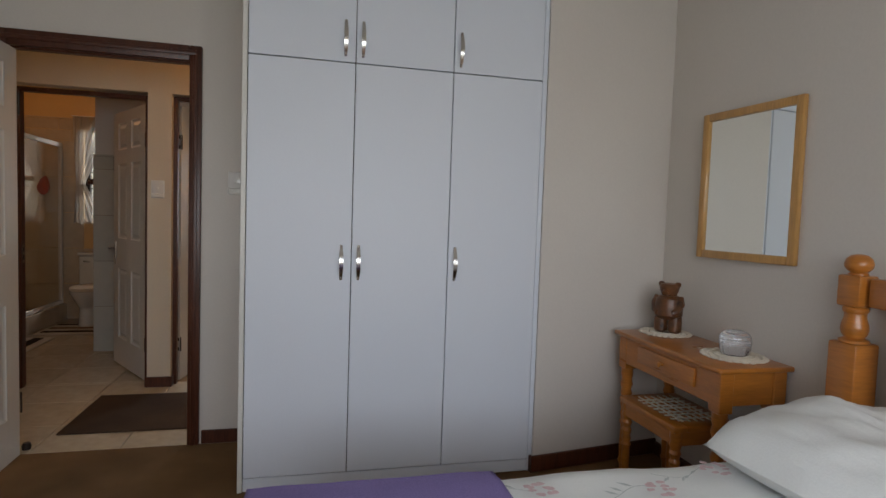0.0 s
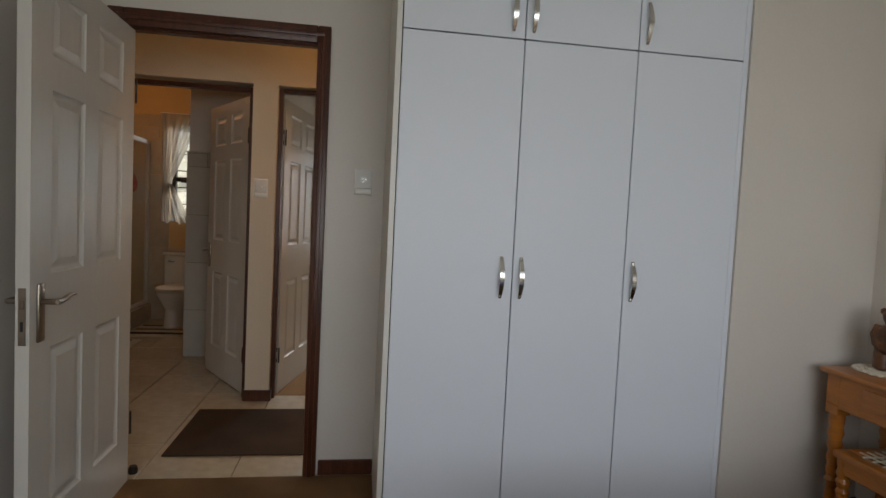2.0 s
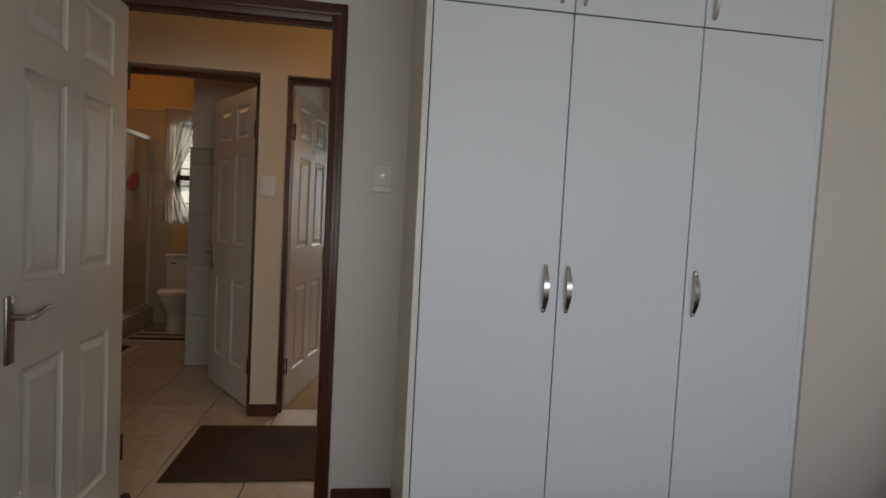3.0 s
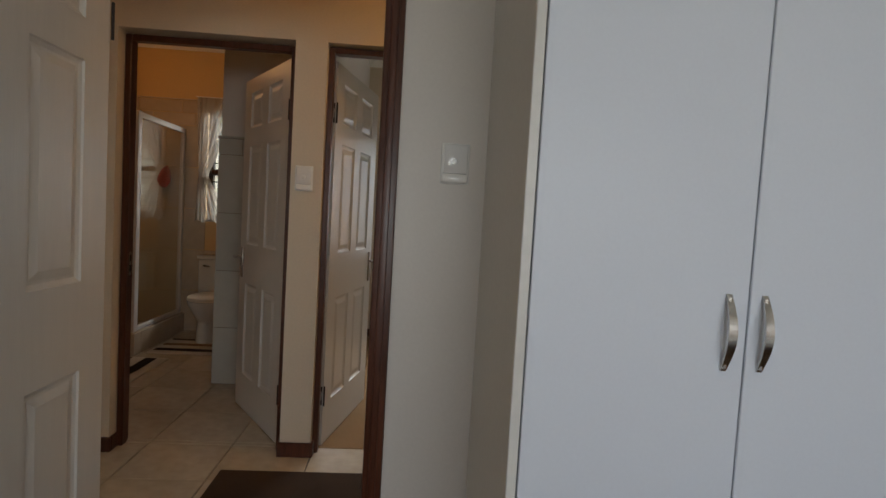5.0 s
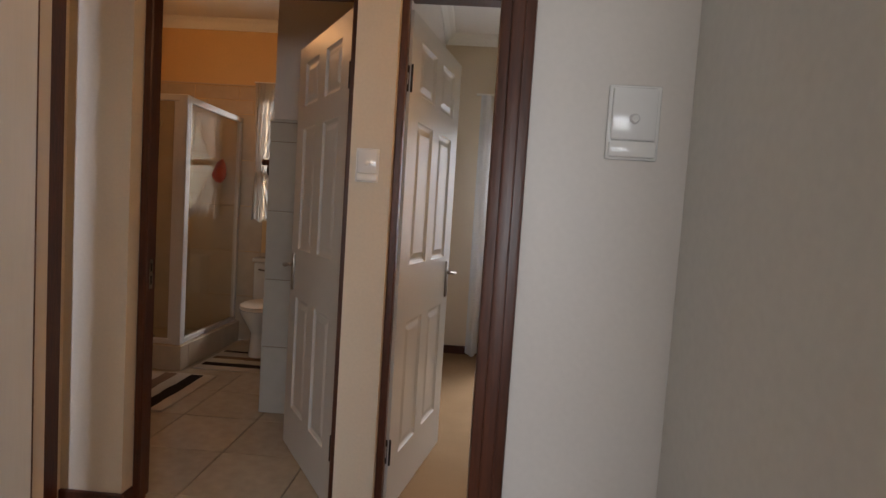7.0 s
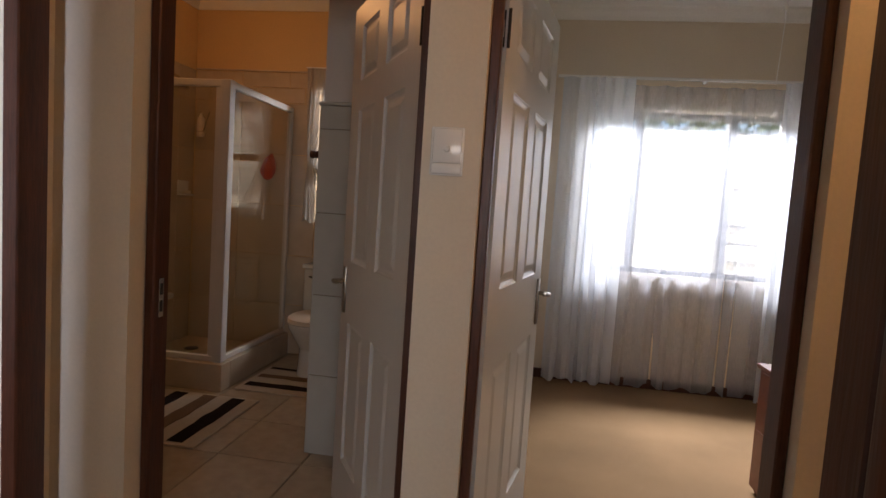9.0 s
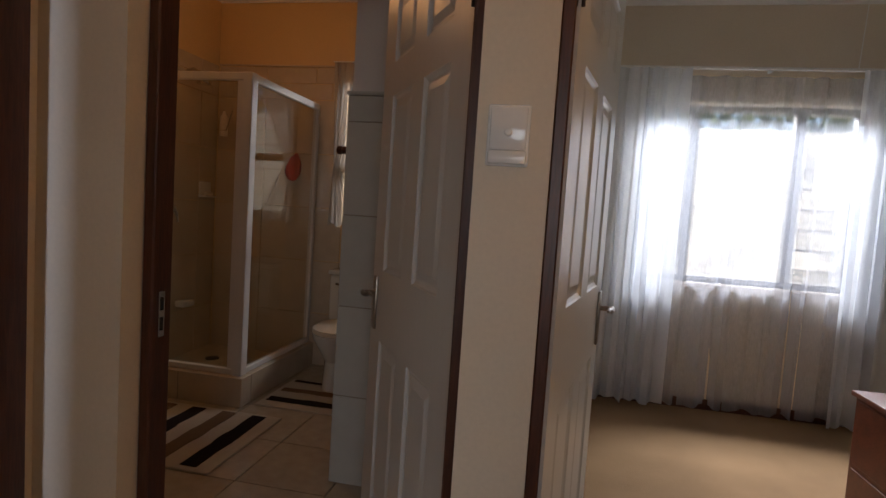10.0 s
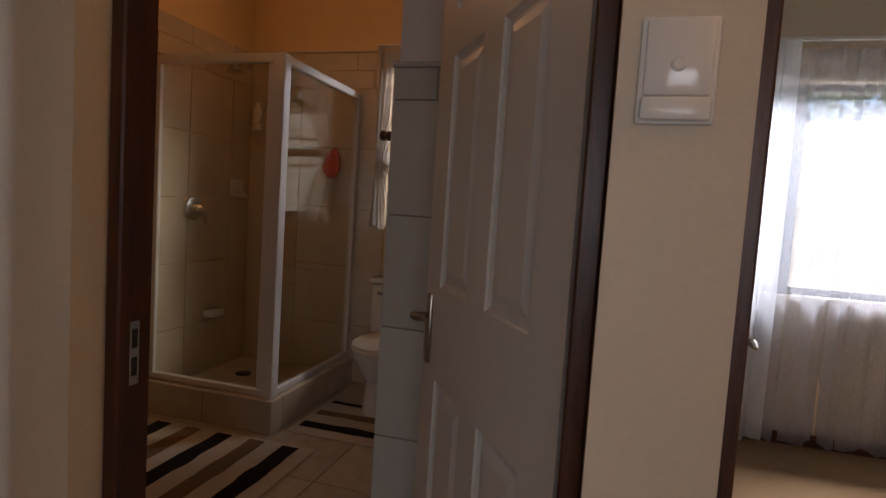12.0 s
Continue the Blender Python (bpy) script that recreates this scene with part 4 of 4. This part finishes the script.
def curtain(name, x0, x1, y, z0, z1, waves, amp, mat, label, seed, gather=None, flare=0.0):
    """Hanging folds; gather(u, v) may pull the cloth sideways."""
    bm = bm_new()
    nx, nz = max(24, waves * 10), 22
    g = []
    for i in range(nx + 1):
        row = []
        u = i / nx
        for j in range(nz + 1):
            v = j / nz
            ph = u * waves * 2 * math.pi + 1.7 * math.sin(u * 9 + seed) + 0.25 * math.sin(v * 4 + u * 13)
            a = amp * (0.45 + 0.55 * v) * (0.7 + 0.45 * math.sin(u * 17 + seed * 2))
            x = x0 + (x1 - x0) * u + 0.35 * a * math.sin(ph * 0.5 + 1)
            yy = y + a * math.sin(ph) + 0.3 * a * math.sin(2.3 * ph + seed)
            z = z1 + (z0 - z1) * v + (0.016 * math.sin(ph * 0.5 + seed) if v == 1 else 0) + flare * v * math.sin(u * 5 + seed)
            if gather:
                x = gather(x, v)
            row.append(bm.verts.new((x, yy, z)))
        g.append(row)
    for i in range(nx):
        for j in range(nz):
            bm.faces.new((g[i][j], g[i + 1][j], g[i + 1][j + 1], g[i][j + 1]))
    return solid(name, bm, mat, label, "curtain")


curtain("sheer_curtain", 0.40, 1.98, 7.455, 0.03, 2.27, 12, 0.046, SHEER, "thin white sheer curtain across the window", 1)
curtain("curtain", 0.19, 0.70, 7.38, 0.035, 2.30, 6, 0.045, DENSE, "white voile curtain drawn to one side, hanging to the floor", 2)
curtain("curtain", 1.70, 2.25, 7.38, 0.03, 2.30, 6, 0.045, DENSE, "white voile curtain drawn to one side, hanging to the floor", 4)
rail = thing("curtain_rail", "white curtain rail with a gathered heading", "curtain rail")
part("track", box(bm_new(), 0.15, 2.28, 7.40, 7.425, 2.30, 2.32, 0.003, 1), PLASTIC, rail)
for x in (0.3, 1.2, 2.1):
    part("bracket", box(bm_new(), x - 0.01, x + 0.01, 7.426, 7.50, 2.30, 2.325, 0.003, 1), PLASTIC, rail)
cp = thing("pull_cord", "thin white pull cord hanging from the ceiling", "cord")
part("rod", tube(bm_new(), [(1.47, 6.9, H), (1.47, 6.9, 2.56)], 0.008, 8), PLASTIC, cp)
part("cord", tube(bm_new(), [(1.47, 6.9, 2.56), (1.455, 6.9, 2.17)], 0.0025, 6), PLASTIC, cp)


def tie(x, v):
    c = -1.75
    k = 0.16 + 0.95 * abs(v - 0.62) ** 0.9 if v < 0.62 else 0.16 + 1.2 * (v - 0.62)
    return c + (x - c) * k


curtain("bathroom_curtain", -1.80, -1.26, 7.365, 1.10, 2.30, 6, 0.016, DIMVOILE, "short white bathroom curtain tied back", 6, tie)
curtain("bathroom_curtain", -1.18, -0.78, 7.365, 1.10, 2.30, 6, 0.016, DIMVOILE, "short white bathroom curtain hanging at the window", 8)
rod = thing("curtain_wire", "thin white curtain wire above the bathroom window", "curtain rail")
part("wire", tube(bm_new(), [(-1.80, 7.37, 2.305), (-0.74, 7.37, 2.305)], 0.005, 6), PLASTIC, rod)

br = thing("towel_peg", "ridged brown wooden peg on the end of the tiled wall", "peg", pose(-1.020, 5.79, 1.50, 0, -90, 0))
part("peg", lathe(bm_new(), [(0.016, 0), (0.016, 0.012), (0.012, 0.016), (0.018, 0.022), (0.018, 0.034), (0.013, 0.038), (0.019, 0.044), (0.019, 0.058), (0.011, 0.064)], 0, 0, 16), MAHOGANY, br)
part("rosette", lathe(bm_new(), [(0.026, -0.002), (0.026, 0.004), (0.018, 0.008)], 0, 0, 16), MAHOGANY, br)

# chest in the far room
chest = thing("chest", "reddish brown wooden chest of drawers", "chest of drawers")
part("body", box(bm_new(), 1.17, 1.60, 5.24, 5.975, 0.03, 0.612, 0.003, 1), CHESTWOOD, chest)
part("top", box(bm_new(), 1.155, 1.615, 5.225, 5.99, 0.612, 0.634, 0.004, 2), CHESTWOOD, chest)
for y in (5.28, 5.92):
    part("foot", box(bm_new(), 1.19, 1.58, y, y + 0.03, 0, 0.03), CHESTWOOD, chest)
for z0, z1 in ((0.06, 0.32), (0.34, 0.60)):
    part("panel", box(bm_new(), 1.164, 1.1695, 5.27, 5.945, z0, z1, 0.002, 1), CHESTWOOD, chest)

mt = thing("door_mat", "dark brown ribbed mat on the passage tiles", "mat")
part("surface", box(bm_new(), -0.518, 0.42, 3.73, 4.415, 0.001, 0.010, 0.003, 1), MAT, mt, smooth=False)
stop = thing("door_stop", "small dark rubber door stop on the floor", "door stop")
part("rubber", lathe(bm_new(), [(0.02, 0), (0.022, 0.02), (0.016, 0.035)], -0.585, 3.56, 14), DARK, stop)

# ---- outside ----
struct("ground", box(bm_new(), -60, 60, -60, 60, -0.5, -0.2), GREEN, "green lawn round the house", "ground")
hedge = bm_new()
rnd = random.Random(5)
for i in range(15000):
    x, z = rnd.uniform(-7, 9), rnd.betavariate(1.3, 1.2) * 4.6 - 0.2
    y = 15 + rnd.uniform(-1.2, 1.2) + 0.4 * math.sin(x)
    r = rnd.uniform(0.06, 0.15)
    c, d = Vector((x, y, z)), Vector((rnd.uniform(-1, 1), rnd.uniform(-1, 1), rnd.uniform(-1, 1))).normalized()
    e = d.orthogonal().normalized()
    f = d.cross(e)
    hedge.faces.new([hedge.verts.new(c + e * (r * a) + f * (r * 0.55 * b)) for a, b in ((-1, 0), (0, -1), (1, 0), (0, 1))])
solid("hedge", hedge, GREEN, "green leafy hedge beyond the garden", "hedge", kind="stuff", smooth=False)
terrace = struct("pavement", box(bm_new(), -4, 6, 7.7, 13, -0.2, -0.12), SAND, "pale sunlit garden paving", "paving")


# ---- tiles ----
def tile_mesh(w, h, t, mat, name="tile", b=0.002):
    """A bevelled slab, w by h, top at z 0."""
    bm = bm_new()
    lo = [bm.verts.new(v) for v in ((0, 0, -t), (w, 0, -t), (w, h, -t), (0, h, -t))]
    mi = [bm.verts.new(v) for v in ((0, 0, -b), (w, 0, -b), (w, h, -b), (0, h, -b))]
    hi = [bm.verts.new(v) for v in ((b, b, 0), (w - b, b, 0), (w - b, h - b, 0), (b, h - b, 0))]
    for p, q in ((lo, mi), (mi, hi)):
        for i in range(4):
            bm.faces.new((p[i], p[(i + 1) % 4], q[(i + 1) % 4], q[i]))
    bm.faces.new(hi)
    return mesh(bm, name, mat)


cache = {}


def lay(parent, w, h, t, mat, m, name="tile"):
    key = (round(w, 4), round(h, 4), mat.name)
    if key not in cache:
        cache[key] = tile_mesh(w, h, t, mat, name)
    ob = new(name, cache[key])
    ob.parent = parent
    ob.matrix_parent_inverse = parent.matrix_world.inverted()
    ob.matrix_world = m
    return ob


J = 0.006


def pave(parent, ax0, ax1, ay0, ay1, mat):
    """Floor tiles on one square grid, cut at the edges."""
    g, gx, gy = 0.43, -0.556, 4.753
    for i in range(math.floor((ax0 - gx) / g), math.ceil((ax1 - gx) / g)):
        for j in range(math.floor((ay0 - gy) / g), math.ceil((ay1 - gy) / g)):
            x0, x1 = max(ax0, gx + g * i + J / 2), min(ax1, gx + g * (i + 1) - J / 2)
            y0, y1 = max(ay0, gy + g * j + J / 2), min(ay1, gy + g * (j + 1) - J / 2)
            if x1 - x0 > 0.01 and y1 - y0 > 0.01:
                lay(parent, x1 - x0, y1 - y0, 0.012, mat, pose(x0, y0, 0))


pave(hall_floor, -1.385, 1.6, 3.50, 4.712, TILE)
pave(bath_floor, -2.76, -0.25, 4.718, 7.40, TILE)


def clad(parent, origin, ux, width, zs, pitch, mat):
    """Wall tiles on a vertical face: origin, running direction angle, rows of heights."""
    for z0, z1, off in zs:
        n = math.ceil((width + pitch) / pitch)
        for k in range(-1, n):
            a, b = max(0, k * pitch + off + 0.0025), min(width, (k + 1) * pitch + off - 0.0025)
            if b - a > 0.01:
                m = Matrix.Translation(origin) @ pose(0, 0, 0, 0, 0, ux) @ pose(a, 0, z0 + 0.0025) @ pose(0, 0, 0, 90, 0, 0)
                lay(parent, b - a, z1 - z0 - 0.005, 0.006, mat, m)


ob = bpy.data.objects
# the wing wall: front, end and the cap above
wing = ob["wall_bathroom_wing"]
rows = [(i * 0.405, i * 0.405 + 0.405, 0.0) for i in range(4)] + [(1.62, 1.732, 0.16)]
bm = box(bm_new(), -1.0155, -0.25, 5.7405, 5.8535, 0, 1.732)
struct("trim_tile_backing", bm, WGROUT, "grey grout behind the wall tiles", "grout")
clad(wing, (-1.0205, 5.735, 0), 0, 0.77, rows, 0.405, WTILE)
clad(wing, (-1.0215, 5.858, 0), -90, 0.123, rows, 0.405, WTILE)
struct("trim_tile_cap", box(bm_new(), -1.030, -0.25, 5.726, 5.866, 1.733, 1.750, 0.007, 2), WTILE, "rounded ceramic cap along the tiling", "trim")
# tiled back and side walls
rows = [(i * 0.405, i * 0.405 + 0.405, 0.0) for i in range(5)] + [(2.025, 2.145, 0.13), (2.145, 2.265, 0.0)]
north, west = ob["wall_bathroom_north"], ob["wall_bathroom_west"]
clad(north, (-2.750, 7.392, 0), 0, 1.06, rows, 0.405, BTILE)
clad(north, (-1.69, 7.392, 0), 0, 1.44, rows[:2], 0.405, BTILE)
clad(west, (-2.752, 4.75, 0), 90, 2.64, rows, 0.405, BTILE)
struct("trim_border", box(bm_new(), -2.752, -1.69, 7.382, 7.398, 2.266, 2.281, 0.004, 1), BTILE, "beige tile border", "trim")

# pale garden wall outside the window, enlarged into a bright backdrop for both windows
gw = thing("garden_wall", "wall of pale stone blocks in the garden, enlarged as a bright backdrop", "wall", kind="structure")
block = box(bm_new(), 0, 0.576, 0, 0.3, 0, 0.276, 0.008, 1)
block_mesh = mesh(block, "stone", STONE)
for row in range(10):
    for k in range(-9, 9):
        o = new("stone", block_mesh)
        o.parent = gw
        o.location = (0.95 + k * 0.58 + (row % 2) * 0.29, 12.0 + 0.02 * ((k * 7 + row * 3) % 5), -0.12 + row * 0.28)
